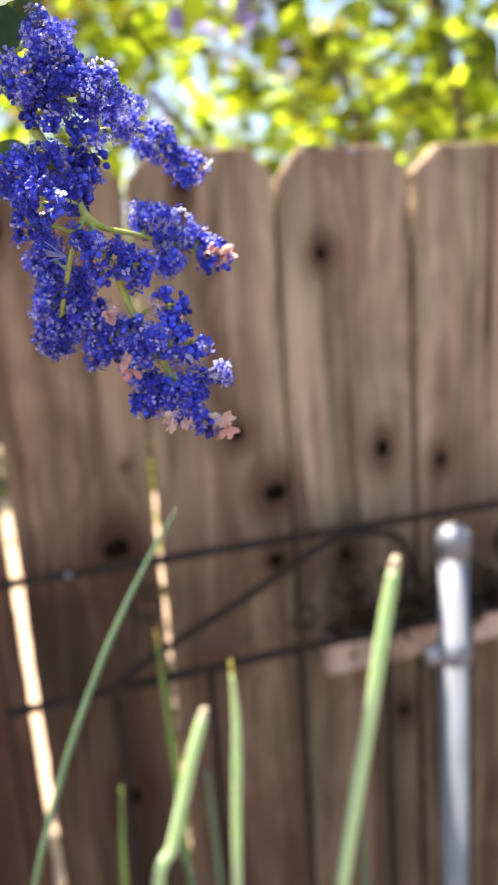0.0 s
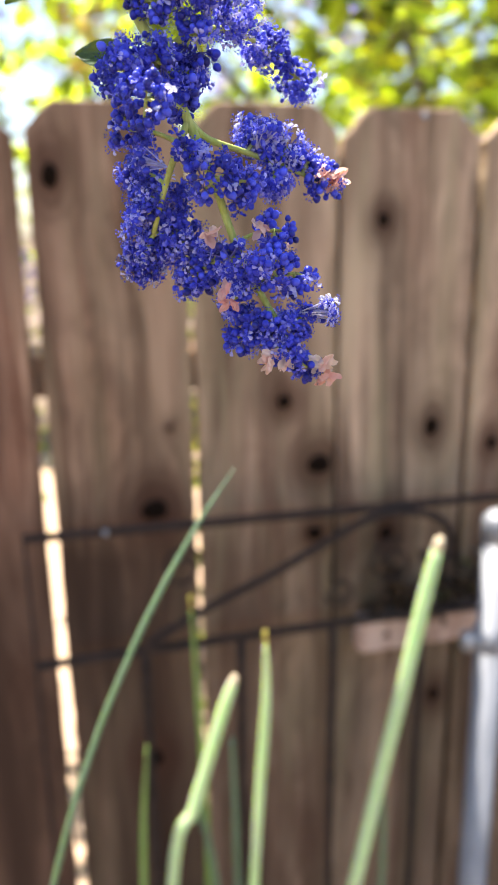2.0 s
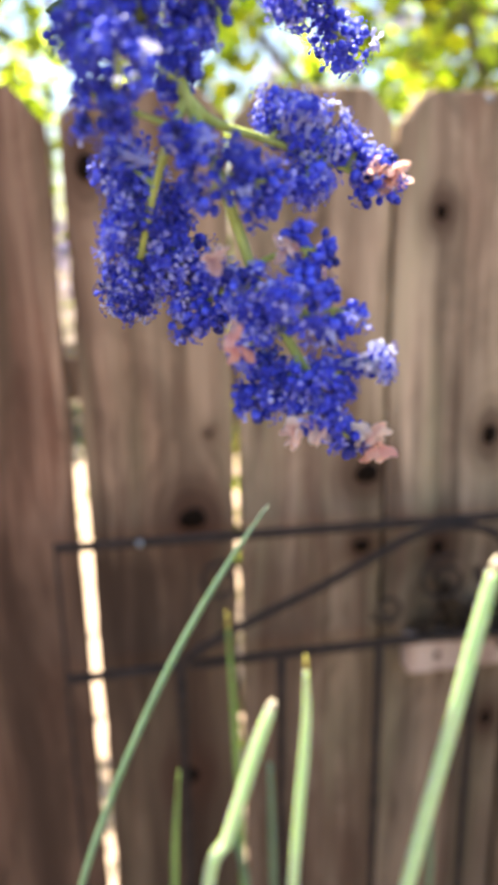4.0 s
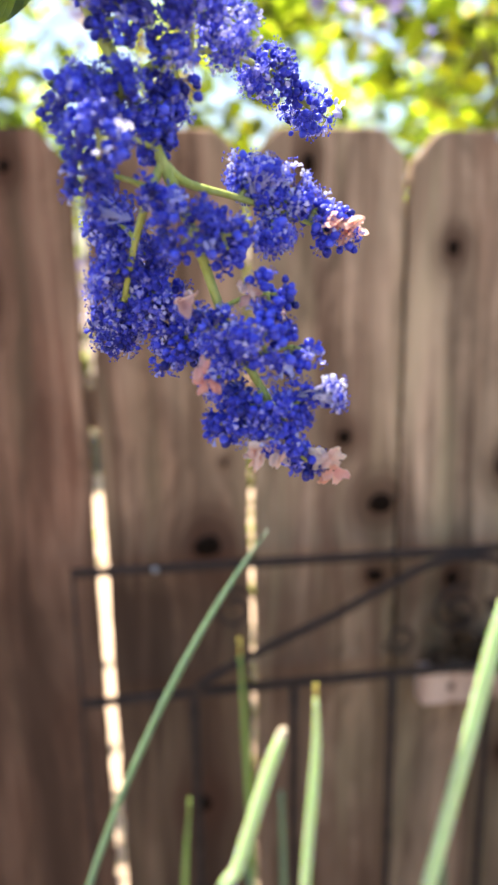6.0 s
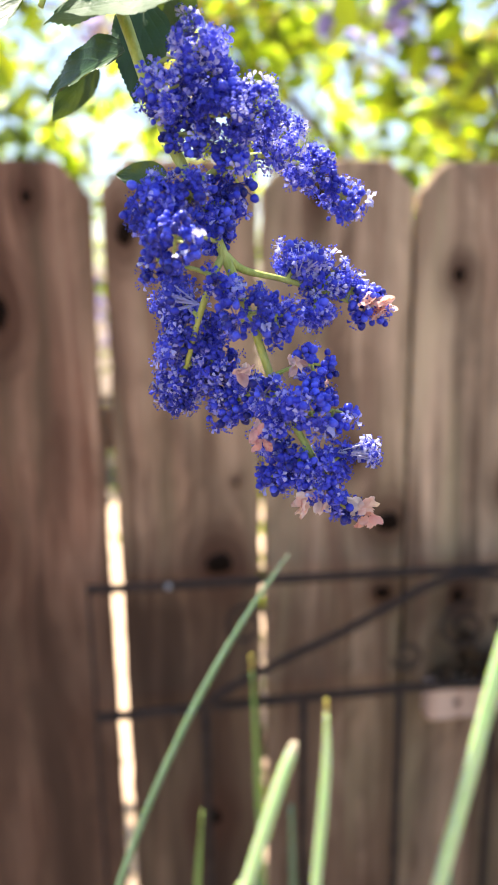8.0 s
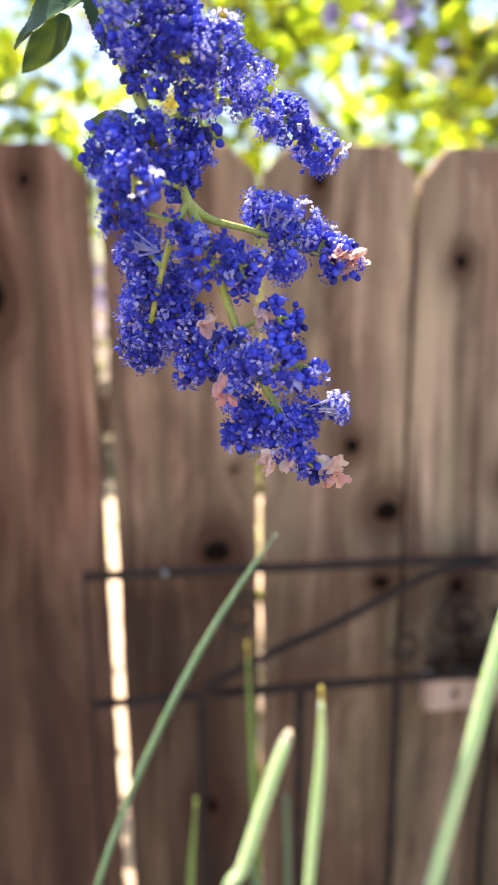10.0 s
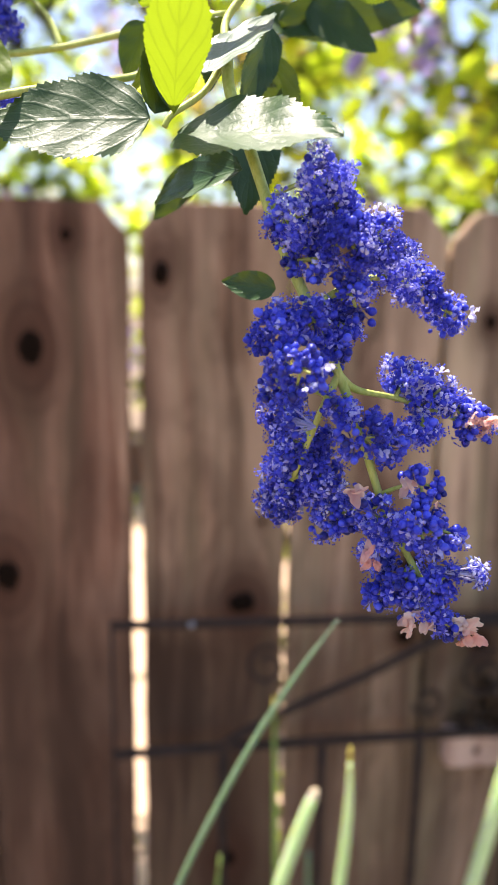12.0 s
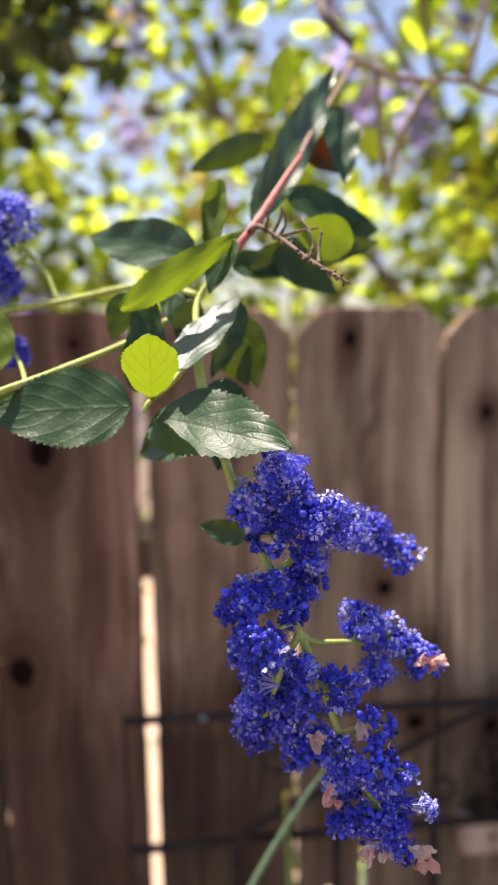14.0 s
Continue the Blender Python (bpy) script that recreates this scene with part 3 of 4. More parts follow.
part("pipe", lathe(bmesh.new(), [(PR, -0.02), (PR, 0.5), (PR, PZ - 0.014)], PX, PY), ZINC, pipe)
dome = [(PR + 0.0017, PZ - 0.030), (PR + 0.0019, PZ - 0.011)] + [((PR + 0.0015) * math.cos(a), PZ - 0.009 + 0.010 * math.sin(a)) for a in (radians(d) for d in range(8, 90, 9))]
part("cap", lathe(bmesh.new(), dome, PX, PY), ZINC, pipe, "domed steel cap")
band = [(PR + 0.0004, 1.044), (PR + 0.0028, 1.046), (PR + 0.0028, 1.066), (PR + 0.0004, 1.068)]
part("clamp_band", lathe(bmesh.new(), band, PX, PY), ZINC, pipe, "dull steel clamp band")
bm = box(bmesh.new(), (PX - PR - 0.016, PY - 0.006, 1.047), (PX - PR - 0.001, PY + 0.006, 1.065), 0.001)
part("clamp_lug", bm, ZINC, pipe)

# ---- blade leaves rising from the soil ----
def blade(pts, w, label, tipped=True, mat=None, flat=0.55, face=(0.9, -0.4, 0), tip=None, taper=False):
    """A long, thick, blunt-ended strap leaf from the soil to its tip, kinked where the points say."""
    p = spline(pts, 10)
    n = len(p)
    ob = thing("blade_leaf", p[0], label, "leaf blade", "blade leaves from the soil")
    rad = [w / 2 * (0.75 + 0.25 * min(1, i / n * 3)) * (1 if i < n - 12 else 1 - 0.35 * ((i - n + 12) / 12) ** 2) for i in range(n)]
    if taper:
        # narrows over its upper third to a fine point
        rad = [r * min(1.0, 0.22 + 0.78 * ((n - 1 - i) / (n * 0.30)) ** 0.7) for i, r in enumerate(rad)]
    cut = n - 3 if tipped else n - 1
    bm = bmesh.new()
    tube(bm, p[:cut + 1], rad[:cut + 1], 10, flat, across=face)
    part("blade", bm, mat or BLADE, ob)
    if tipped:
        bm = bmesh.new()
        tube(bm, p[cut:], [rad[cut] * f for f in (1.0, 0.85, 0.5)][:n - cut], 10, flat, across=face)
        part("tip", bm, tip or BLADETIP, ob, "yellowed tip" if tip else "dry tan tip")
    return ob


G = "thick light green strap leaf standing in soil"
blade([(-0.10, 0.70, -0.01), (-0.085, 0.69, 0.4), (-0.010, 0.677, 0.835), (0.004, 0.677, 0.910), (0.026, 0.677, 1.018), (0.044, 0.677, 1.112), (0.058, 0.677, 1.180)], 0.0135, G + " with a cut tip")
blade([(-0.24, 0.66, -0.01), (-0.225, 0.655, 0.5), (-0.199, 0.651, 0.885), (-0.178, 0.651, 0.955), (-0.163, 0.651, 1.005), (-0.151, 0.651, 1.045), (-0.138, 0.651, 1.083)], 0.0108, "bent light green strap leaf standing in soil")
blade([(-0.16, 0.64, -0.01), (-0.15, 0.63, 0.5), (-0.128, 0.623, 0.925), (-0.118, 0.623, 1.07), (-0.118, 0.623, 1.139)], 0.0086, "slim upright green strap leaf with yellow tip", tip=YELLOWTIP, taper=True)
blade([(-0.25, 0.66, -0.01), (-0.235, 0.655, 0.5), (-0.225, 0.653, 0.895), (-0.216, 0.653, 1.026)], 0.0062, "short green strap leaf in the shade", False, FRESHBLADE, taper=True)
blade([(-0.16, 0.71, -0.01), (-0.165, 0.70, 0.5), (-0.160, 0.70, 0.823), (-0.161, 0.70, 0.93), (-0.165, 0.70, 1.052), (-0.168, 0.70, 1.140)], 0.0062, "thin yellowish green strap leaf", True, FRESHBLADE, tip=YELLOWTIP, taper=True)
blade([(-0.13, 0.72, -0.01), (-0.128, 0.71, 0.5), (-0.131, 0.70, 0.847), (-0.133, 0.70, 0.985)], 0.0062, "dark green strap leaf in the shade", False, BLUEBLADE)
blade([(-0.10, 0.72, -0.01), (-0.12, 0.71, 0.5), (-0.155, 0.69, 0.84), (-0.168, 0.69, 0.92)], 0.0070, "dark green leaning strap leaf", False, BLUEBLADE)
blade([(0.02, 0.70, -0.01), (0.02, 0.70, 0.5), (0.022, 0.695, 0.80), (0.018, 0.69, 0.905)], 0.0065, "thin dark green strap leaf", False, BLUEBLADE)
blade([(-0.40, 0.48, -0.01), (-0.38, 0.46, 0.5), (-0.318, 0.41, 0.98), (-0.275, 0.39, 1.160), (-0.254, 0.39, 1.224), (-0.235, 0.39, 1.268), (-0.217, 0.39, 1.303), (-0.200, 0.39, 1.331), (-0.186, 0.39, 1.351)], 0.0029, "long arching bluish green strap leaf", False, BLUEBLADE, taper=True)


# ---- flowers ----
def ball():
    """The corners and faces of a fine ball of radius 1."""
    bm = bmesh.new()
    bmesh.ops.create_icosphere(bm, subdivisions=2, radius=1.0)
    bm.verts.index_update()
    got = [v.co.copy() for v in bm.verts], [[v.index for v in f.verts] for f in bm.faces]
    bm.free()
    return got


BALL = ball()


def bud_mesh(bm, c, r, d):
    """A plump bud, a little pointed along d."""
    q = Vector((0, 0, 1)).rotation_difference(d).to_matrix()
    vs = [bm.verts.new(c + q @ Vector((p.x * (1 - 0.16 * p.z), p.y * (1 - 0.16 * p.z), p.z * 1.12)) * r) for p in BALL[0]]
    for f in BALL[1]:
        bm.faces.new([vs[k] for k in f]).material_index = 0


def open_floret(bm, c, d, s, rnd, white=False):
    """Five hooded petals on claws, five stamens; d: the way it faces; s: its radius."""
    q = Vector((0, 0, 1)).rotation_difference(d).to_matrix()
    spin = rnd.random() * 6.28
    idx = 2 if white else 1

    def put(x, y, z):
        return bm.verts.new(c + q @ Vector((x, y, z)))

    for k in range(5):
        a = spin + k * 1.2566 + rnd.uniform(-0.3, 0.3)
        ca, sa = math.cos(a), math.sin(a)
        lift = rnd.uniform(-0.45, 0.85)
        rings = []
        for u, w, h in ((0.08, 0.05, 0.0), (0.40, 0.08, 0.10 + 0.35 * lift), (0.66, 0.27, 0.26 + 0.65 * lift), (0.92, 0.34, 0.30 + 0.80 * lift), (1.10, 0.20, 0.10 + 0.75 * lift)):
            rings.append([put(s * (u * ca - w * j * sa), s * (u * sa + w * j * ca), s * (h - 0.85 * abs(j) * w)) for j in (-1, -0.5, 0, 0.5, 1)])
        for r0, r1 in zip(rings, rings[1:]):
            for j in range(4):
                bm.faces.new((r0[j], r1[j], r1[j + 1], r0[j + 1])).material_index = idx
        b = a + 0.63
        st = [put(s * 0.1 * math.cos(b), s * 0.1 * math.sin(b), 0), put(s * 0.17 * math.cos(b + 0.4), s * 0.17 * math.sin(b + 0.4), 0), put(s * 0.50 * math.cos(b), s * 0.50 * math.sin(b), s * 1.05)]
        bm.faces.new(st).material_index = idx
        tip = st[2].co
        e = s * 0.13
        o = [bm.verts.new(tip + Vector(x) * e) for x in ((1, 0, 0), (0, 1, 0), (-1, 0, 0), (0, -1, 0), (0, 0, 1), (0, 0, -1))]
        for i in range(4):
            bm.faces.new((o[i], o[(i + 1) % 4], o[4])).material_index = 0
            bm.faces.new((o[(i + 1) % 4], o[i], o[5])).material_index = 0
    # the domed middle of the flower
    hub = [put(s * 0.30 * math.cos(t), s * 0.30 * math.sin(t), 0) for t in (i * 1.047 for i in range(6))]
    top = put(0, 0, s * 0.30)
    for i in range(6):
        bm.faces.new((hub[i], hub[(i + 1) % 6], top)).material_index = 0


def stalk(bm, a, b, r, idx):
    d = (b - a)
    s = d.orthogonal().normalized()
    u = d.normalized().cross(s)
    ring = [(s * math.cos(t) + u * math.sin(t)) * r for t in (0, 2.094, 4.189)]
    lo, hi = [bm.verts.new(a + v) for v in ring], [bm.verts.new(b + v * 0.8) for v in ring]
    for k in range(3):
        bm.faces.new((lo[k], lo[(k + 1) % 3], hi[(k + 1) % 3], hi[k])).material_index = idx


FLORETS = []
for i in range(4):
    b = bmesh.new()
    bud_mesh(b, Vector((0, 0, 0)), 0.00082 * (0.9 + 0.06 * i), Vector((0, 0, 1)))
    FLORETS.append(link_mesh("bud", b, [BUD, PETAL, WHITE]))
OPENS = []
for i in range(4):
    b = bmesh.new()
    open_floret(b, Vector((0, 0, 0)), Vector((0, 0, 1)), 0.00140, random.Random(i + 3))
    OPENS.append(link_mesh("floret", b, [BUD, PETAL, WHITE]))


def umbel(panicle, at, axis, reach, count, openness, rnd, single, pale=0.015):
    """A head of florets on thin stalks out of one point. A few of its outer florets are pieces of their own."""
    bm = bmesh.new()
    turn = Vector((0, 0, 1)).rotation_difference(axis.normalized()).to_matrix()
    loose = []
    for i in range(count):
        ct = 1 - 1.15 * (i + 0.5) / count
        st = math.sqrt(max(0, 1 - ct * ct))
        ph = i * 2.39996 + rnd.uniform(-0.5, 0.5)
        d = turn @ Vector((st * math.cos(ph), st * math.sin(ph), ct))
        d = (d + Vector((rnd.uniform(-0.28, 0.28) for _ in range(3)))).normalized()
        end = at + d * reach * rnd.uniform(0.50, 1.20) + Vector((0, 0, -0.0005 * rnd.random()))
        stalk(bm, at, end, 0.00012, 3)
        is_open = rnd.random() < openness
        face = (d + Vector((rnd.uniform(-0.5, 0.5) for _ in range(3)))).normalized()
        if len(loose) < single and i % max(1, count // single) == 0:
            loose.append((end, face, is_open))
        elif is_open:
            open_floret(bm, end, face, 0.00140 * rnd.uniform(0.75, 1.20), rnd, rnd.random() < pale)
        else:
            bud_mesh(bm, end, 0.00072 * rnd.uniform(0.65, 1.20), face)
    ob = part("umbel", bm, [BUD, PETAL, WHITE, PEDICEL], panicle, at=at)
    for end, d, is_open in loose:
        o = new("floret" if is_open else "bud", rnd.choice(OPENS) if is_open else rnd.choice(FLORETS))
        o.parent = ob
        o.matrix_basis = Matrix.LocRotScale(end - at, Vector((0, 0, 1)).rotation_difference(d), Vector((1, 1, 1)) * rnd.uniform(0.80, 1.10))
    return ob


def bract(bm, c, d, s, rnd):
    """A small cupped, crumpled papery bract."""
    d = d.normalized()
    side = d.orthogonal().normalized()
    side = Matrix.Rotation(rnd.random() * 6.28, 3, d) @ side
    n = d.cross(side)
    rows = []
    for i in range(6):
        u = i / 5
        w = s * 0.33 * math.sin(math.pi * (0.12 + 0.80 * u))
        rows.append([bm.verts.new(c + d * s * u + side * w * j + n * (s * 0.35 * u * u + 0.5 * w * abs(j) + 0.13 * s * rnd.uniform(-1, 1))) for j in (-1, -0.5, 0, 0.5, 1)])
    for a, b in zip(rows, rows[1:]):
        for j in range(4):
            bm.faces.new((a[j], b[j], b[j + 1], a[j + 1]))


def branchlet(parent, name, pts, r0, r1, mat, label="", sides=8, steps=6):
    p = spline(pts, steps)
    bm = bmesh.new()
    tube(bm, p, [r0 + (r1 - r0) * i / (len(p) - 1) for i in range(len(p))], sides, wobble=0.1)
    return part(name, bm, mat, parent, label)


panicle = thing("flower_panicle", (-0.239, 0.252, 1.522), "hanging deep blue ceanothus flower panicle with pink bracts", "flower panicle")
STEM = [(-0.2435, 0.2630, 1.5340), (-0.2430, 0.2560, 1.5240), (-0.2395, 0.2465, 1.5110), (-0.2345, 0.2400, 1.4950), (-0.2290, 0.2378, 1.4830), (-0.2238, 0.2350, 1.4710), (-0.2190, 0.2343, 1.4590), (-0.2165, 0.2338, 1.4515), (-0.2140, 0.2330, 1.4445), (-0.2090, 0.2302, 1.4350), (-0.2045, 0.2290, 1.4275)]
FORK = [(-0.2238, 0.2350, 1.4710), (-0.2262, 0.2345, 1.4660), (-0.2290, 0.2362, 1.4580), (-0.2310, 0.2400, 1.4500)]
SIDE = [(-0.2238, 0.2350, 1.4710), (-0.2200, 0.2365, 1.4680), (-0.2125, 0.2400, 1.4662), (-0.2050, 0.2420, 1.4640), (-0.1960, 0.2412, 1.4605)]
LIMB = [(-0.2290, 0.2378, 1.4830), (-0.2200, 0.2400, 1.4880), (-0.2110, 0.2455, 1.4890), (-0.2030, 0.2525, 1.4865), (-0.1960, 0.2540, 1.4818)]
branchlet(panicle, "fork_stem", FORK, 0.0008, 0.0005, GREENSTEM, "", 8, 6)
branchlet(panicle, "side_stem", SIDE, 0.0008, 0.0004, GREENSTEM, "", 8, 6)
branchlet(panicle, "side_stem", LIMB, 0.0008, 0.0004, GREENSTEM, "", 8, 6)
branchlet(panicle, "main_stem", STEM, 0.00125, 0.0006, GREENSTEM, "yellow green stem", 10, 8)
# heads of the panicle, branch by branch: centre, radius, share of open florets
TOPMOST = [
    ((-0.2276, 0.2352, 1.5055), 0.0044, 0.85), ((-0.2330, 0.2370, 1.4990), 0.0048, 0.50), ((-0.2252, 0.2370, 1.5020), 0.0050, 0.80), ((-0.2228, 0.2330, 1.4945), 0.0052, 0.75),
    ((-0.2180, 0.2345, 1.4960), 0.0042, 0.80), ((-0.2290, 0.2370, 1.4920), 0.0043, 0.45), ((-0.2222, 0.2360, 1.4862), 0.0044, 0.25), ((-0.2230, 0.2380, 1.4802), 0.0038, 0.30),
    ((-0.2122, 0.2440, 1.4918), 0.0046, 0.80), ((-0.2042, 0.2520, 1.4878), 0.0047, 0.65), ((-0.1972, 0.2540, 1.4822), 0.0044, 0.30),
]
COLUMN = [
    ((-0.2358, 0.2320, 1.4792), 0.0047, 0.30), ((-0.2296, 0.2340, 1.4810), 0.0046, 0.30), ((-0.2248, 0.2365, 1.4752), 0.0044, 0.30), ((-0.2328, 0.2240, 1.4732), 0.0047, 0.12),
    ((-0.2352, 0.2320, 1.4690), 0.0042, 0.30), ((-0.2325, 0.2430, 1.4622), 0.0046, 0.60), ((-0.2288, 0.2420, 1.4562), 0.0052, 0.65), ((-0.2312, 0.2440, 1.4482), 0.0052, 0.85),
    ((-0.2258, 0.2420, 1.4502), 0.0050, 0.70), ((-0.2332, 0.2440, 1.4440), 0.0038, 0.90), ((-0.2320, 0.2380, 1.4540), 0.0042, 0.75),
]
REACHING = [
    ((-0.2198, 0.2290, 1.4602), 0.0046, 0.08), ((-0.2150, 0.2315, 1.4598), 0.0039, 0.08), ((-0.2240, 0.2310, 1.4652), 0.0031, 0.20), ((-0.2082, 0.2430, 1.4688), 0.0044, 0.95),
    ((-0.2030, 0.2420, 1.4660), 0.0044, 0.90), ((-0.2058, 0.2390, 1.4602), 0.0034, 0.70), ((-0.1982, 0.2420, 1.4638), 0.0032, 0.30), ((-0.1948, 0.2410, 1.4602), 0.0036, 0.10),
]
LOWEST = [
    ((-0.2078, 0.2320, 1.4506), 0.0038, 0.05), ((-0.2224, 0.2400, 1.4422), 0.0048, 0.15), ((-0.2190, 0.2370, 1.4448), 0.0034, 0.40), ((-0.2158, 0.2320, 1.4442), 0.0044, 0.50),
    ((-0.2098, 0.2265, 1.4438), 0.0046, 0.20), ((-0.2042, 0.2290, 1.4422), 0.0031, 0.20), ((-0.2160, 0.2320, 1.4372), 0.0027, 0.60), ((-0.2118, 0.2290, 1.4332), 0.0045, 0.35),
    ((-0.2050, 0.2280, 1.4322), 0.0046, 0.40), ((-0.2080, 0.2290, 1.4272), 0.0037, 0.45), ((-0.2032, 0.2280, 1.4242), 0.0028, 0.30), ((-0.2148, 0.2300, 1.4292), 0.0027, 0.40),
]


def heads(panicle, table, stems, single, seed):
    """Heads of flowers, each a clump of small umbels at the end of a short stalk from the nearest stem above it."""
    rnd = random.Random(seed)
    line = [p for stem in stems for p in spline(stem, 6)]
    for c, spread, openness in table:
        c = Vector(c)
        root = min(line, key=lambda p: (p - c).length + (0.004 if p.z < c.z - 0.003 else 0.0))
        out = c - root
        branchlet(panicle, "side_stem", [root, root + out * 0.5 + Vector((0, 0, 0.06 * out.length)), c], 0.0005, 0.00035, GREENSTEM, "", 6, 4)
        lean = (out.normalized() + Vector((0, -0.3, 0.2))).normalized()
        m = max(3, round((spread / 0.0020) ** 2))
        for i in range(m):
            ct = 1 - 1.9 * (i + 0.5) / m
            st = math.sqrt(1 - ct * ct)
            ph = i * 2.39996 + rnd.random() * 1.2
            d = Vector((0, 0, 1)).rotation_difference(lean).to_matrix() @ Vector((st * math.cos(ph), st * math.sin(ph), ct))
            at = c + d * spread * rnd.uniform(0.25, 0.72)
            reach = max(0.0022, spread * rnd.uniform(0.46, 0.80))
            # the larger pale share puts sun highlights on open heads into petal colour
            umbel(panicle, at, d + Vector((rnd.uniform(-0.4, 0.4) for _ in range(3))), reach, rnd.randint(12, 17), min(1, max(0, openness * 0.9 + 0.10 + rnd.uniform(-0.22, 0.22))), rnd, single, 0.34 if openness > 0.78 else 0.03)
            if i % 2 == 0:
                branchlet(panicle, "side_stem", [c, c + (at - c) * 0.6, at], 0.00035, 0.00025, GREENSTEM, "", 5, 2)


for seed, table in ((11, TOPMOST), (12, COLUMN), (13, REACHING), (14, LOWEST)):
    heads(panicle, table, (STEM, FORK, SIDE, LIMB), 2, seed)


def fan(at, way, reach, spread, n, seed):
    """Open florets past their best: long pale stalks that spread from one point, each with a spent end."""
    rnd = random.Random(seed)
    at, way = Vector(at), Vector(way).normalized()
    bm = bmesh.new()
    for _ in range(n):
        d = (way + Vector((rnd.uniform(-1, 1) for _ in range(3))) * spread).normalized()
        end = at + d * reach * rnd.uniform(0.75, 1.15)
        stalk(bm, at, end, 0.00017, 2)
        if rnd.random() < 0.55:
            open_floret(bm, end, d, 0.0013 * rnd.uniform(0.8, 1.1), rnd, rnd.random() < 0.5)
        else:
            bud_mesh(bm, end, 0.0007, d)
    part("umbel", bm, [BUD, PETAL, WHITE], panicle, "spent umbel on long pale stalks", at=at)


fan((-0.2290, 0.2290, 1.4622), (-1, -0.1, 0.25), 0.0055, 0.40, 15, 1)
fan((-0.2040, 0.2275, 1.4345), (0.95, -0.2, 0.10), 0.0066, 0.36, 20, 3)
fan((-0.1998, 0.2262, 1.4340), (0.8, -0.3, 0.3), 0.0026, 0.7, 12, 5)
fan((-0.2092, 0.2400, 1.4665), (0.2, -0.3, 0.9), 0.0058, 0.6, 20, 4)
# faded pink bracts at the ends of the panicle
rnd = random.Random(21)
for c, n, s, mat in (((-0.2100, 0.2258, 1.4258), 10, 0.0028, PINK), ((-0.2066, 0.2262, 1.4248), 7, 0.0026, PINK), ((-0.1988, 0.2270, 1.4238), 11, 0.0030, PINK), ((-0.1980, 0.2268, 1.4220), 8, 0.0030, PINK),
                     ((-0.1922, 0.2405, 1.4605), 12, 0.0030, PINK), ((-0.1940, 0.2390, 1.4620), 8, 0.0030, PINK), ((-0.1922, 0.2535, 1.4822), 5, 0.0024, WHITE), ((-0.2180, 0.2262, 1.4375), 7, 0.0024, PINK),
                     ((-0.2195, 0.2255, 1.4395), 5, 0.0026, PINK), ((-0.2212, 0.2290, 1.4505), 4, 0.0034, PINK), ((-0.2115, 0.2300, 1.4515), 5, 0.0030, PINK), ((-0.2060, 0.2300, 1.4465), 4, 0.0026, PINK),
                     ((-0.2318, 0.2190, 1.4715), 4, 0.0016, WHITE), ((-0.2292, 0.2192, 1.4738), 4, 0.0015, WHITE), ((-0.2055, 0.2258, 1.4395), 3, 0.0019, WHITE), ((-0.2175, 0.2250, 1.4590), 3, 0.0017, WHITE)):
    bm = bmesh.new()
    for i in range(n):
        d = Vector((rnd.uniform(-1, 1), rnd.uniform(-1, 0.3), rnd.uniform(-1, 0.4)))
        bract(bm, Vector(c) + Vector((rnd.uniform(-1, 1) for _ in range(3))) * 0.0009, d, s * rnd.uniform(0.75, 1.15), rnd)
    part("bract", bm, mat, panicle, "faded pink papery bracts" if mat == PINK else "bleached white petals")
# a neighbouring panicle at the next shoot
second = thing("flower_panicle", (-0.300, 0.330, 1.590), "small blue flower panicle on a thin green shoot", "flower panicle")
STEM2 = [(-0.2815, 0.304, 1.5440), (-0.2850, 0.308, 1.552), (-0.2910, 0.312, 1.559), (-0.2980, 0.314, 1.568)]
branchlet(second, "main_stem", STEM2, 0.0008, 0.0005, GREENSTEM)
heads(second, [((-0.2960, 0.3120, 1.5680), 0.0072, 0.4), ((-0.3030, 0.3100, 1.5600), 0.0076, 0.4), ((-0.2985, 0.3080, 1.5510), 0.0060, 0.4)], [STEM2], 1, 15)
third = thing("flower_panicle", (-0.283, 0.257, 1.524), "small blue flower head on a thin green stem", "flower panicle")
STEM3 = [(-0.2830, 0.2600, 1.5240), (-0.2900, 0.2900, 1.5270), (-0.2960, 0.3120, 1.5300)]
branchlet(third, "main_stem", STEM3, 0.0006, 0.0004, GREENSTEM)
heads(third, [((-0.2975, 0.3140, 1.5300), 0.0050, 0.4)], [STEM3], 1, 16)

# ---- the leafy shoot that carries it ----
shoot = thing("leafy_shoot", (-0.239, 0.258, 1.535), "leafy ceanothus shoot with glossy toothed leaves", "shrub shoot")
branchlet(shoot, "stem", [(-0.2127, 0.3018, 1.5832), (-0.2070, 0.3200, 1.5930), (-0.1880, 0.3800, 1.6220), (-0.1650, 0.4500, 1.6580)], 0.0008, 0.0009, TWIG, "pinkish brown twig", 8, 6)
branchlet(shoot, "green_stem", [(-0.2435, 0.2630, 1.5340), (-0.2430, 0.2720, 1.5420), (-0.2385, 0.2750, 1.5490)], 0.0009, 0.0009, GREENSTEM, "", 8, 6)
branchlet(shoot, "red_stem", [(-0.2385, 0.2750, 1.5490), (-0.2290, 0.2760, 1.5600), (-0.2210, 0.2890, 1.5715), (-0.2127, 0.3018, 1.5832)], 0.0012, 0.0008, REDSTEM, "red young stem", 8, 6)
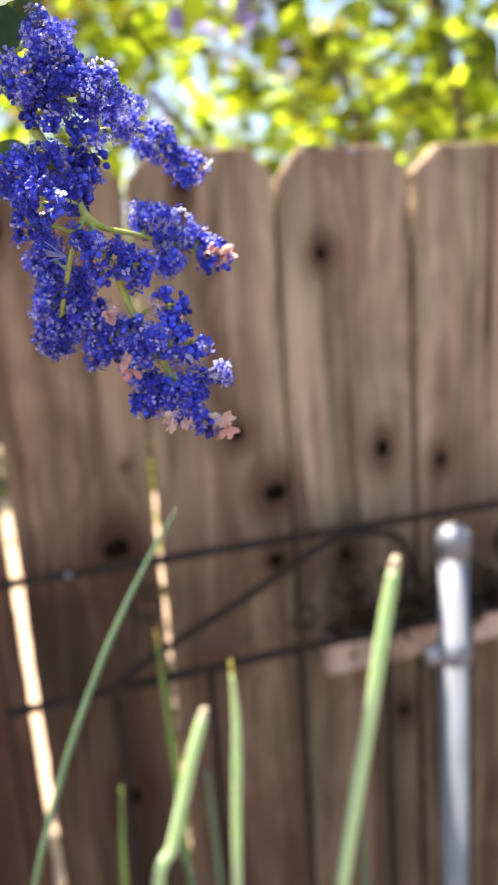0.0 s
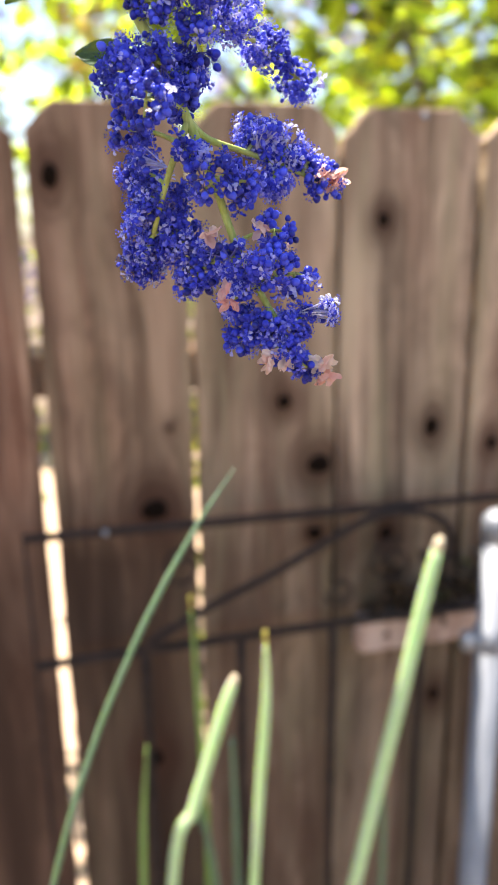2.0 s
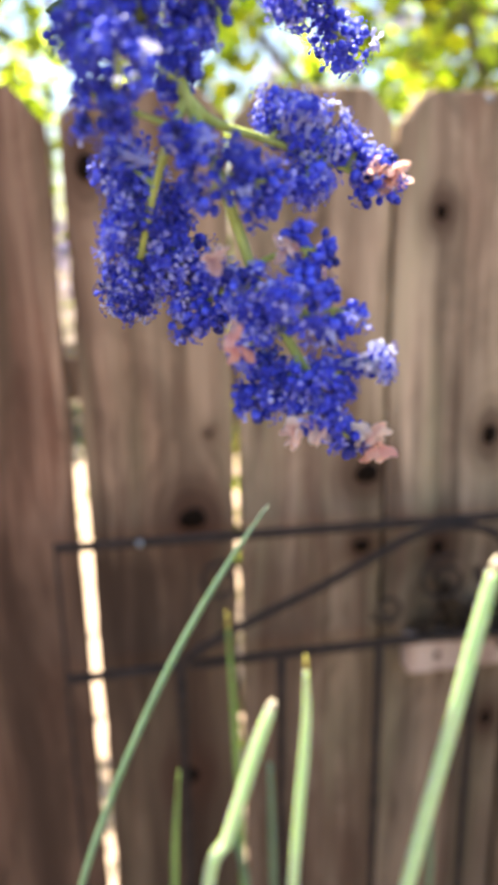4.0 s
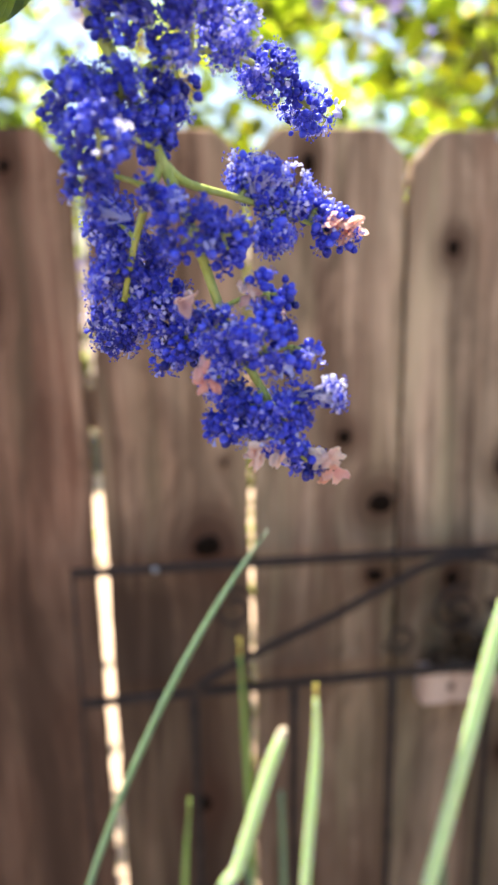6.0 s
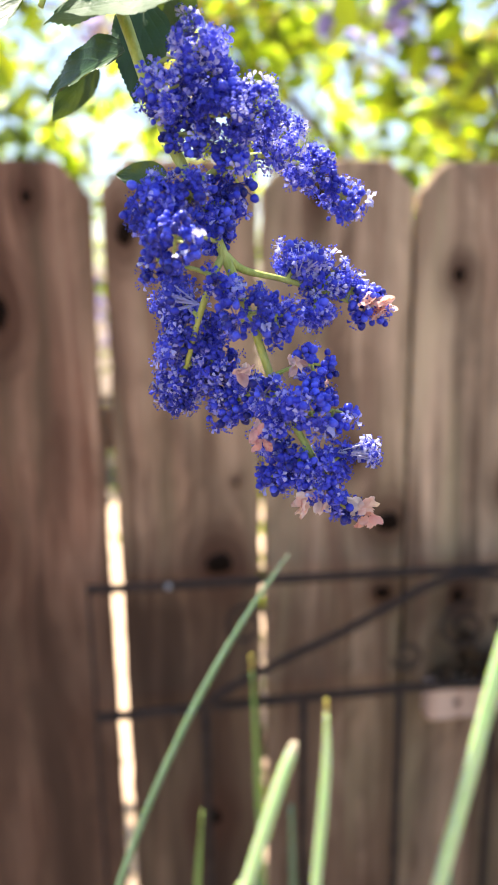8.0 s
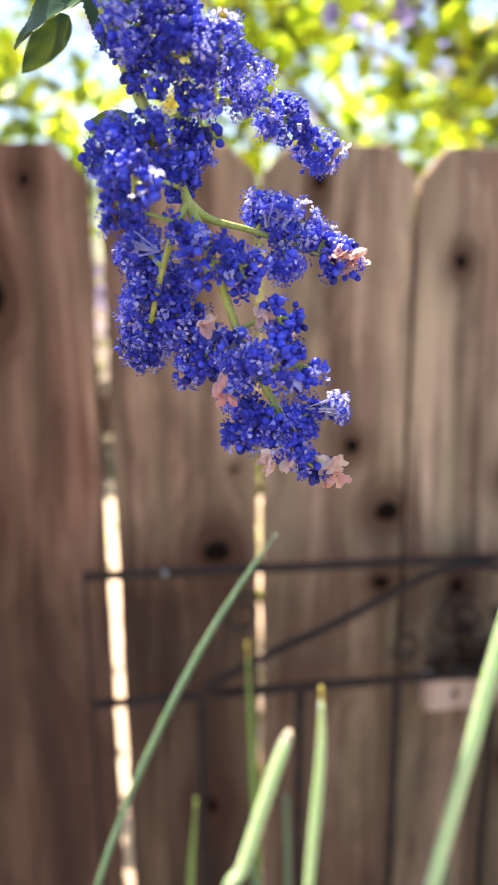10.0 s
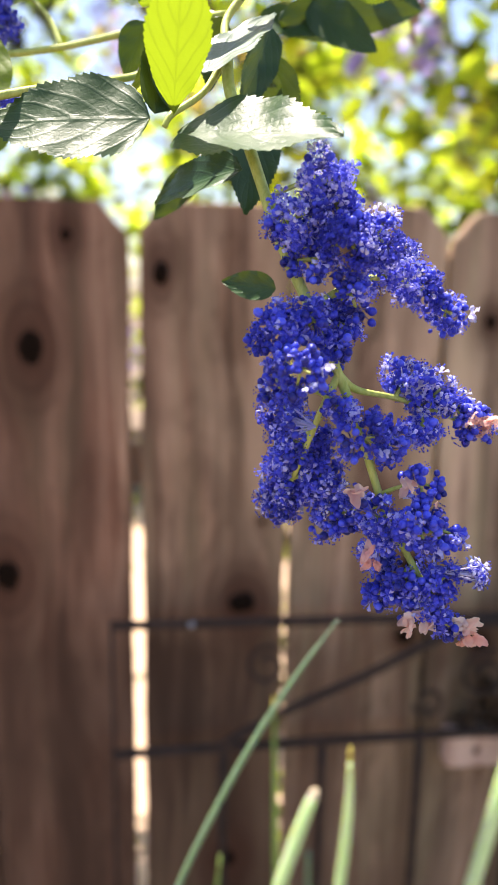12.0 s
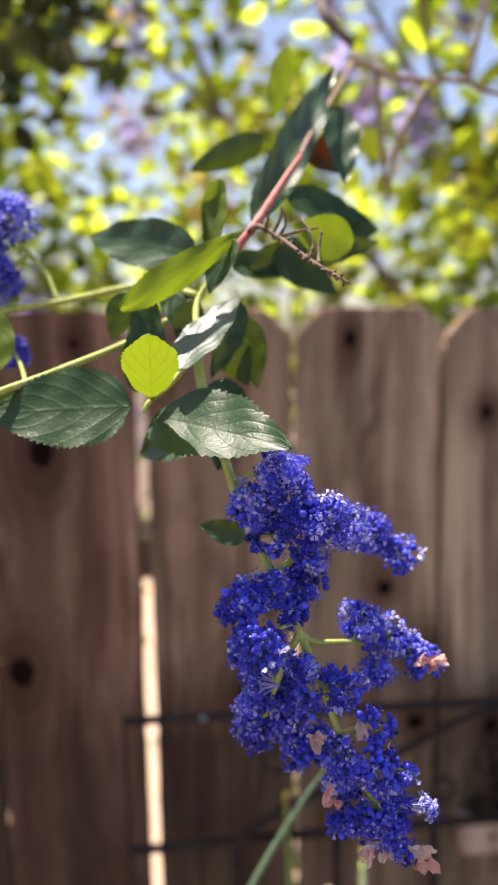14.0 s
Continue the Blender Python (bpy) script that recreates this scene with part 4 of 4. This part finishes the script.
branchlet(shoot, "side_stem", [(-0.2435, 0.2630, 1.5330), (-0.2480, 0.2590, 1.5250), (-0.2545, 0.2545, 1.5195), (-0.2560, 0.2538, 1.5170)], 0.0008, 0.0006, GREENSTEM, "", 8, 6)
branchlet(shoot, "side_stem", [(-0.2430, 0.2740, 1.5440), (-0.2560, 0.2950, 1.5480), (-0.2815, 0.3037, 1.5440), (-0.3100, 0.3050, 1.5400)], 0.0009, 0.0008, GREENSTEM, "", 8, 6)
branchlet(shoot, "side_stem", [(-0.2420, 0.2850, 1.5430), (-0.2600, 0.2800, 1.5330), (-0.2830, 0.2600, 1.5240), (-0.3100, 0.2500, 1.5150)], 0.0009, 0.0008, GREENSTEM, "", 8, 6)

def shoot_leaf(base, tip, across, width, fold, droop, mat, label):
    """One leaf of the shoot, from base to tip."""
    seed = round(1e4 * abs(base[0] + tip[2])) % 97
    bm = leaf_mesh(bmesh.new(), base, tip, across, width, fold, droop, 22, 0.012, mat == YOUNG, seed=seed)
    part("leaf", bm, mat, shoot, label, at=base)


shoot_leaf((-0.2587, 0.2538, 1.5185), (-0.2915, 0.2560, 1.5180), (-0.0030, 0.0098, 0.0168), 0.0192, 0.10, 0.06, LEAF, "dark glossy toothed leaf")
shoot_leaf((-0.2535, 0.2538, 1.5160), (-0.2268, 0.2268, 1.5130), (0.0087, 0.0120, 0.0125), 0.0185, 0.18, 0.04, LEAF, "glossy toothed leaf in full sun")
shoot_leaf((-0.2543, 0.2541, 1.5195), (-0.2530, 0.2256, 1.5350), (1, 0, 0), 0.0114, -0.08, 0.02, YOUNG, "young yellow-green leaf with light through it")
shoot_leaf((-0.2310, 0.2680, 1.5590), (-0.2590, 0.2540, 1.5400), (-0.45, -0.30, 0.85), 0.0078, 0.20, -0.10, YOUNG, "curved yellow-green leaf")
shoot_leaf((-0.2420, 0.2900, 1.5550), (-0.2765, 0.3200, 1.5660), (0.0, 0.40, 0.90), 0.0145, 0.25, 0.10, LEAF, "dark bluish glossy leaf")
shoot_leaf((-0.2487, 0.2510, 1.5264), (-0.2330, 0.2690, 1.5440), (0.82, -0.55, -0.10), 0.0112, 0.12, 0.02, SHEENLEAF, "leaf with silvery sheen put in its colour")
shoot_leaf((-0.2580, 0.2620, 1.5210), (-0.2535, 0.2680, 1.5440), (0.90, 0.30, -0.15), 0.0100, 0.3, 0.06, LEAF, "upright dark toothed leaf")
shoot_leaf((-0.2325, 0.2770, 1.5430), (-0.2395, 0.2720, 1.5235), (0.80, 0.45, -0.30), 0.0085, 0.3, 0.04, LEAF, "dark toothed leaf beside the stem")
shoot_leaf((-0.2360, 0.2750, 1.5340), (-0.2295, 0.2900, 1.5210), (0.85, 0.10, 0.45), 0.0100, 0.2, 0.04, LEAF, "dark hanging leaf in the shade")
shoot_leaf((-0.2280, 0.2850, 1.5630), (-0.1910, 0.3550, 1.6260), (0.80, 0.20, -0.50), 0.0112, 0.35, 0.03, LEAF, "long dark glossy leaf")
shoot_leaf((-0.2130, 0.3300, 1.5780), (-0.1870, 0.3300, 1.5700), (0.10, 0.35, 0.90), 0.0110, 0.15, 0.05, LEAF, "large dark leaf with a dull edge")
shoot_leaf((-0.2165, 0.2920, 1.5630), (-0.2000, 0.2920, 1.5580), (0.30, -0.25, 0.90), 0.0122, -0.1, 0.05, YOUNG, "yellow-green leaf lit through")
shoot_leaf((-0.2270, 0.3080, 1.5540), (-0.1860, 0.3200, 1.5620), (0.05, -0.25, 0.95), 0.0115, 0.12, 0.03, LEAF, "dark shaded leaf")
shoot_leaf((-0.2190, 0.3100, 1.5590), (-0.2030, 0.3000, 1.5455), (0.60, -0.20, 0.75), 0.0105, 0.12, 0.03, LEAF, "dark shaded leaf below")
shoot_leaf((-0.2160, 0.3600, 1.6020), (-0.2430, 0.3600, 1.5910), (0.1, -0.2, 0.9), 0.0100, 0.2, 0.05, LEAF, "dark leaf seen from below")
shoot_leaf((-0.2130, 0.3600, 1.6080), (-0.2080, 0.3600, 1.6320), (0.9, 0.3, 0.1), 0.0090, 0.2, 0.03, YOUNG, "fresh green leaf")
shoot_leaf((-0.2385, 0.2800, 1.5550), (-0.2370, 0.2850, 1.5715), (0.8, -0.4, 0.1), 0.0075, 0.35, 0.05, YOUNG, "small upright yellow-green leaf")
shoot_leaf((-0.2405, 0.2830, 1.5550), (-0.2395, 0.2880, 1.5705), (0.5, 0.85, 0.0), 0.0075, 0.35, 0.05, LEAF, "dark upright leaf")
shoot_leaf((-0.2600, 0.2850, 1.5450), (-0.2655, 0.2850, 1.5335), (0.8, 0.3, 0.4), 0.0085, 0.2, 0.05, LEAF, "dark drooping leaf")
shoot_leaf((-0.2500, 0.2800, 1.5470), (-0.2440, 0.2720, 1.5330), (0.85, 0.3, 0.3), 0.0095, 0.2, 0.04, LEAF, "dark leaf behind the stem")
shoot_leaf((-0.2330, 0.2570, 1.4865), (-0.2442, 0.2640, 1.4880), (0.05, 0.08, 0.95), 0.0060, 0.2, 0.05, LEAF, "small rounded leaf on the stem")
shoot_leaf((-0.2970, 0.2900, 1.5450), (-0.2955, 0.2800, 1.5255), (0.95, 0.1, 0.1), 0.0125, 0.1, 0.05, YOUNG, "soft green round leaf")
shoot_leaf((-0.3040, 0.2800, 1.5155), (-0.2905, 0.2800, 1.5195), (0.1, 0.3, 0.9), 0.0080, 0.1, 0.05, YOUNG, "soft green round leaf")
shoot_leaf((-0.2345, 0.2670, 1.5570), (-0.2405, 0.2640, 1.5440), (0.80, -0.30, 0.40), 0.0080, 0.2, 0.05, LEAF, "dark olive leaf under the red stem")
shoot_leaf((-0.1925, 0.3500, 1.6100), (-0.1935, 0.3300, 1.5820), (0.90, 0.20, 0.10), 0.0120, 0.2, 0.05, LEAF, "dark hanging leaf")
shoot_leaf((-0.2320, 0.3100, 1.5550), (-0.2130, 0.3100, 1.5530), (0.10, 0.30, 0.90), 0.0085, 0.2, 0.05, LEAF, "dark leaf behind the stem")
shoot_leaf((-0.2440, 0.2720, 1.5430), (-0.2465, 0.2760, 1.5290), (0.85, 0.30, 0.20), 0.0080, 0.2, 0.05, LEAF, "dark leaf behind the stem")
shoot_leaf((-0.2560, 0.2700, 1.5350), (-0.2640, 0.2760, 1.5270), (0.60, 0.30, 0.60), 0.0085, 0.2, 0.05, LEAF, "dark shaded leaf")
shoot_leaf((-0.2320, 0.2840, 1.5390), (-0.2265, 0.2900, 1.5200), (0.85, -0.35, 0.20), 0.0105, 0.2, 0.05, LEAF, "dark hanging leaf in the shade")
shoot_leaf((-0.2400, 0.2850, 1.5570), (-0.2360, 0.2850, 1.5740), (0.9, -0.3, 0.1), 0.0064, 0.50, 0.02, YOUNG, "folded upright yellow-green leaf")
shoot_leaf((-0.2550, 0.2620, 1.5220), (-0.2580, 0.2660, 1.5420), (0.8, 0.5, 0.0), 0.0078, 0.30, 0.03, LEAF, "upright toothed leaf behind a young one")
shoot_leaf((-0.2060, 0.3350, 1.5700), (-0.1830, 0.3300, 1.5670), (0.1, 0.2, 0.9), 0.0150, 0.15, 0.05, LEAF, "broad dark shaded leaf")
shoot_leaf((-0.2040, 0.3500, 1.5980), (-0.1890, 0.3500, 1.5890), (0.3, 0.2, 0.9), 0.0110, 0.15, 0.05, RUSTY, "old leaf turning dark red")
shoot_leaf((-0.2405, 0.2560, 1.5100), (-0.2608, 0.2720, 1.5065), (0.35, 0.35, 0.85), 0.0100, 0.45, 0.16, LEAF, "drooping dark glossy leaf beside the stem")
shoot_leaf((-0.2365, 0.2700, 1.5235), (-0.2390, 0.2620, 1.5020), (0.95, 0.15, 0.05), 0.0118, 0.20, 0.03, LEAF, "dark leaf hanging behind the stem")
shoot_leaf((-0.2480, 0.2880, 1.5150), (-0.2590, 0.2850, 1.5020), (0.80, 0.40, -0.50), 0.0072, 0.20, 0.03, LEAF, "dull green leaf hanging in the shade")

# a dry, knobbly spent flower stalk beside it
spent = thing("dry_twig", (-0.2280, 0.2715, 1.5600), "dry knobbly brown spent flower twig", "twig")
main = [(-0.2300, 0.2760, 1.5590), (-0.2280, 0.2700, 1.5600), (-0.2240, 0.2620, 1.5565), (-0.2190, 0.2480, 1.5500), (-0.2128, 0.2361, 1.5440)]
branchlet(spent, "stalk", main, 0.0008, 0.0003, DARKTWIG)
for pts in ([(-0.2240, 0.2620, 1.5565), (-0.2225, 0.2610, 1.5590), (-0.2230, 0.2600, 1.5620)], [(-0.2190, 0.2480, 1.5500), (-0.2180, 0.2490, 1.5540), (-0.2200, 0.2520, 1.5590)], [(-0.2240, 0.2620, 1.5565), (-0.2190, 0.2640, 1.5580), (-0.2140, 0.2660, 1.5590)],
            [(-0.2265, 0.2660, 1.5590), (-0.2262, 0.2630, 1.5610), (-0.2270, 0.2620, 1.5625)], [(-0.2250, 0.2640, 1.5575), (-0.2235, 0.2625, 1.5605), (-0.2230, 0.2620, 1.5632)], [(-0.2175, 0.2455, 1.5485), (-0.2168, 0.2490, 1.5520), (-0.2160, 0.2500, 1.5562)]):
    branchlet(spent, "side_stalk", pts, 0.00045, 0.00025, DARKTWIG)
rnd = random.Random(3)
for i in range(48):
    k = rnd.random()
    p = spline(main, 10)[int((0.35 + 0.65 * k) * 40)]
    bm = bmesh.new()
    d = Vector((rnd.uniform(-1, 1), rnd.uniform(-1, 1), rnd.uniform(-1, 1))).normalized()
    tube(bm, [p, p + d * 0.0007, p + d * 0.0012], [0.0002, 0.0004, 0.00015], 5)
    part("knob", bm, DARKTWIG, spent)


# ---- the tree behind the fence, and shrubs beyond the path ----
def crown_leaves(bm, centres, count, spread, size, rnd, flat=1.0):
    for i in range(count):
        c = rnd.choice(centres)
        p = c + Vector((rnd.gauss(0, spread), rnd.gauss(0, spread), rnd.gauss(0, spread * flat)))
        d = Vector((rnd.uniform(-1, 1), rnd.uniform(-1, 1), rnd.uniform(-0.9, 0.5))).normalized()
        s = d.cross(Vector((rnd.uniform(-0.6, 0.6), rnd.uniform(-0.6, 0.6), 1))).normalized()
        n = d.cross(s)
        ln = size * rnd.uniform(0.6, 1.25)
        w = ln * 0.30
        a = [bm.verts.new(q) for q in (p, p + d * ln * 0.3 + s * w + n * w * 0.3, p + d * ln * 0.7 + s * w * 0.8 + n * w * 0.3, p + d * ln, p + d * ln * 0.7 - s * w * 0.8 + n * w * 0.3, p + d * ln * 0.3 - s * w + n * w * 0.3, p + d * ln * 0.5)]
        for k in range(6):
            bm.faces.new((a[k], a[(k + 1) % 6], a[6]))


def limb(parent, name, pts, r0, r1, mat=BARK):
    p = spline(pts, 6)
    bm = bmesh.new()
    tube(bm, p, [r0 + (r1 - r0) * i / (len(p) - 1) for i in range(len(p))], 9, wobble=0.15)
    part(name, bm, mat, parent)
    return p


rnd = random.Random(8)
tree = thing("tree", (0.75, 2.35, 0), "spreading tree with yellow-green sunlit leaves behind the fence", "tree")
limb(tree, "trunk", [(0.75, 2.35, -0.03), (0.77, 2.33, 0.5), (0.74, 2.30, 1.0), (0.76, 2.25, 1.35)], 0.060, 0.042)
centres = []


def bough(pts, r0, r1=0.004):
    p = limb(tree, "limb", pts, r0, r1)
    centres.extend(q for q in p[len(p) // 3:] if q.y > 1.0)


bough([(0.75, 2.26, 1.30), (0.66, 2.05, 1.65), (0.622, 2.0, 1.737), (0.553, 2.0, 1.907), (0.401, 2.0, 2.047), (0.20, 1.9, 2.25), (0.0, 1.7, 2.5)], 0.018)
bough([(0.76, 2.24, 1.34), (0.86, 2.05, 1.60), (0.903, 2.0, 1.729), (0.879, 2.0, 1.894), (0.849, 2.0, 2.052), (0.80, 2.0, 2.4), (0.85, 2.1, 2.9)], 0.018)
bough([(0.553, 2.0, 1.907), (0.49, 1.98, 1.92), (0.429, 2.0, 1.929), (0.32, 1.95, 1.97), (0.20, 2.0, 2.02)], 0.011)
bough([(0.76, 2.25, 1.30), (0.50, 2.5, 1.60), (0.20, 2.6, 1.95), (-0.10, 2.6, 2.2), (-0.5, 2.5, 2.5), (-1.0, 2.4, 2.8)], 0.018)
bough([(0.76, 2.25, 1.34), (1.1, 2.5, 1.7), (1.5, 2.6, 2.1), (2.0, 2.6, 2.6)], 0.011)
bough([(0.40, 2.0, 2.05), (0.22, 1.6, 2.15), (0.10, 1.1, 2.00), (-0.05, 0.80, 1.87), (-0.13, 0.60, 1.76), (-0.175, 0.475, 1.692), (-0.163, 0.460, 1.668)], 0.008, 0.0016)
bough([(-0.10, 2.6, 2.2), (-0.25, 2.0, 2.30), (-0.40, 1.4, 2.25), (-0.50, 0.9, 2.15)], 0.011)
bough([(0.85, 2.05, 2.05), (0.75, 1.5, 2.15), (0.6, 1.1, 2.1)], 0.011)
# twigs near the shoot
for pts in ([(-0.165, 0.458, 1.662), (-0.137, 0.470, 1.657), (-0.104, 0.470, 1.656), (-0.088, 0.472, 1.651), (0.0, 0.49, 1.645), (0.10, 0.50, 1.63)], [(-0.104, 0.470, 1.656), (-0.094, 0.470, 1.694), (-0.083, 0.470, 1.735)],
            [(-0.120, 0.470, 1.656), (-0.137, 0.470, 1.630), (-0.142, 0.470, 1.606)], [(-0.150, 0.465, 1.659), (-0.148, 0.47, 1.64), (-0.140, 0.48, 1.60)]):
    limb(tree, "twig", pts, 0.0014, 0.0010, TWIG)
bm = bmesh.new()
cents = []
for _ in range(84):
    y = rnd.uniform(2.12, 3.3)
    c = Vector((rnd.uniform(-0.45, 0.80) * y, y, 1.46 + y * (0.08 + 0.58 * rnd.random() ** 1.3)))
    foot = c - SUN * (c.z / SUN.z)
    # the crown is thin over one sunny stretch of the path
    if abs(foot.x + 0.40) > 0.16 or foot.y > 2.5:
        cents.append(c)
crown_leaves(bm, cents, 2500, 0.080, 0.094, rnd)
crown_leaves(bm, centres, 600, 0.09, 0.085, rnd)
over = [Vector((rnd.uniform(-0.9, -0.2), rnd.uniform(0.9, 1.6), rnd.uniform(2.0, 2.5))) for _ in range(16)]
crown_leaves(bm, over, 700, 0.08, 0.045, rnd)
# leaves overhead take the darker copy, their shade is in the colour
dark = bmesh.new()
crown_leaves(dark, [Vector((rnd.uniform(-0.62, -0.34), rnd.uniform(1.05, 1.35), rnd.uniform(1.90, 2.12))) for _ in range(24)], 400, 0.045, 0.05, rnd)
ob = part("shaded_leaves", dark, SHADED, tree, "dark leaves hanging overhead, shade in their colour", smooth=False)
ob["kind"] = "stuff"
ob = part("crown", bm, CROWN, tree, "thin crown of yellow-green leaves", smooth=False)
ob["kind"] = "stuff"
bm = bmesh.new()
for c in [Vector((rnd.uniform(-1.0, 2.0), rnd.uniform(1.4, 3.2), rnd.uniform(1.55, 2.9))) for _ in range(36)]:
    crown_leaves(bm, [c], 34, 0.030, 0.045, rnd, 1.5)
ob = part("blossoms", bm, BLOOM, tree, "lilac blue blossom clusters", smooth=False)
ob["kind"] = "stuff"
bm = bmesh.new()
for c in [Vector((rnd.uniform(-0.5, 1.6), rnd.uniform(1.9, 3.0), rnd.uniform(1.9, 2.9))) for _ in range(26)]:
    crown_leaves(bm, [c], 26, 0.04, 0.045, rnd, 1.2)
ob = part("old_leaves", bm, FADED, tree, "a few faded yellow leaves", smooth=False)
ob["kind"] = "stuff"

# a thin leafy plant growing up close behind the fence
rnd = random.Random(17)
climber = thing("climbing_plant", (-0.06, 1.35, 0), "thin leafy climbing plant behind the fence", "plant")
spots = []
for i in range(5):
    x = -0.11 + 0.03 * i
    p = limb(climber, "stem", [(-0.06, 1.35, -0.02), (x, 1.36, 0.5), (x + rnd.uniform(-0.04, 0.04), 1.35, 0.9), (x + rnd.uniform(-0.03, 0.03), 1.34, 1.28)], 0.004, 0.002)
    spots += p[5:]
bm = bmesh.new()
crown_leaves(bm, spots, 330, 0.024, 0.032, rnd)
p = limb(climber, "stem", [(-0.42, 1.38, -0.02), (-0.39, 1.36, 0.5), (-0.36, 1.35, 0.9), (-0.32, 1.34, 1.26)], 0.004, 0.0015)
crown_leaves(bm, [q for q in p if q.z > 0.95], 30, 0.020, 0.020, rnd)
crown_leaves(bm, [Vector((-0.062, 1.36, 0.90 + 0.04 * i)) for i in range(10)], 60, 0.016, 0.030, rnd)
# the shoot that shows through the widest joint: fresh leaves above, a lilac flower spike below
p = limb(climber, "stem", [(-0.42, 1.38, -0.02), (-0.41, 1.37, 0.6), (-0.375, 1.36, 1.1), (-0.34, 1.35, 1.40), (-0.33, 1.35, 1.62)], 0.004, 0.0015)
crown_leaves(bm, [q for q in p if q.z > 1.46], 12, 0.020, 0.035, rnd)
crown_leaves(bm, [q for q in p if 1.22 < q.z < 1.34], 10, 0.016, 0.026, rnd)
ob = part("foliage", bm, CROWN, climber, smooth=False)
ob["kind"] = "stuff"
bm = bmesh.new()
crown_leaves(bm, [Vector((-0.325, 1.34, 1.35 + 0.022 * i)) for i in range(5)], 50, 0.013, 0.018, rnd)
ob = part("blossoms", bm, BLOOM, climber, "lilac flower spike", smooth=False)
ob["kind"] = "stuff"

for i, (x, y, w, h) in enumerate(((-3.6, 6.3, 1.4, 4.2), (-1.78, 6.0, 1.05, 3.8), (0.9, 6.3, 1.4, 4.3), (2.8, 6.1, 1.4, 3.8), (4.8, 6.4, 1.5, 4.2), (-5.6, 6.5, 1.5, 4.2))):
    shrub = thing("shrub", (x, y, 0), "green shrub with lilac flowers beyond the path", "shrub", "shrubs beyond the path")
    rnd = random.Random(40 + i)
    for k in range(5):
        limb(shrub, "stem", [(x, y, -0.02), (x + rnd.uniform(-0.3, 0.3), y + rnd.uniform(-0.2, 0.2), h * 0.45), (x + rnd.uniform(-0.7, 0.7) * w * 0.8, y + rnd.uniform(-0.4, 0.4), h * 0.85)], 0.02, 0.006)
    cs = []
    for _ in range(70):
        a, u = rnd.random() * 6.28, rnd.random() ** 0.5
        cs.append(Vector((x + w * u * math.cos(a), y + 0.7 * u * math.sin(a), h * (0.08 + 0.95 * rnd.random() * (1 - 0.45 * u)))))
    bm = bmesh.new()
    crown_leaves(bm, cs, 1900, 0.18, 0.19, rnd)
    ob = part("crown", bm, CROWN, shrub, smooth=False)
    ob["kind"] = "stuff"
    bm = bmesh.new()
    for c in rnd.sample(cs, 5):
        crown_leaves(bm, [c + Vector((0, -0.1, 0.02))], 60, 0.06, 0.05, rnd, 1.6)
    ob = part("blossoms", bm, BLOOM, shrub, "lilac blossoms", smooth=False)
    ob["kind"] = "stuff"
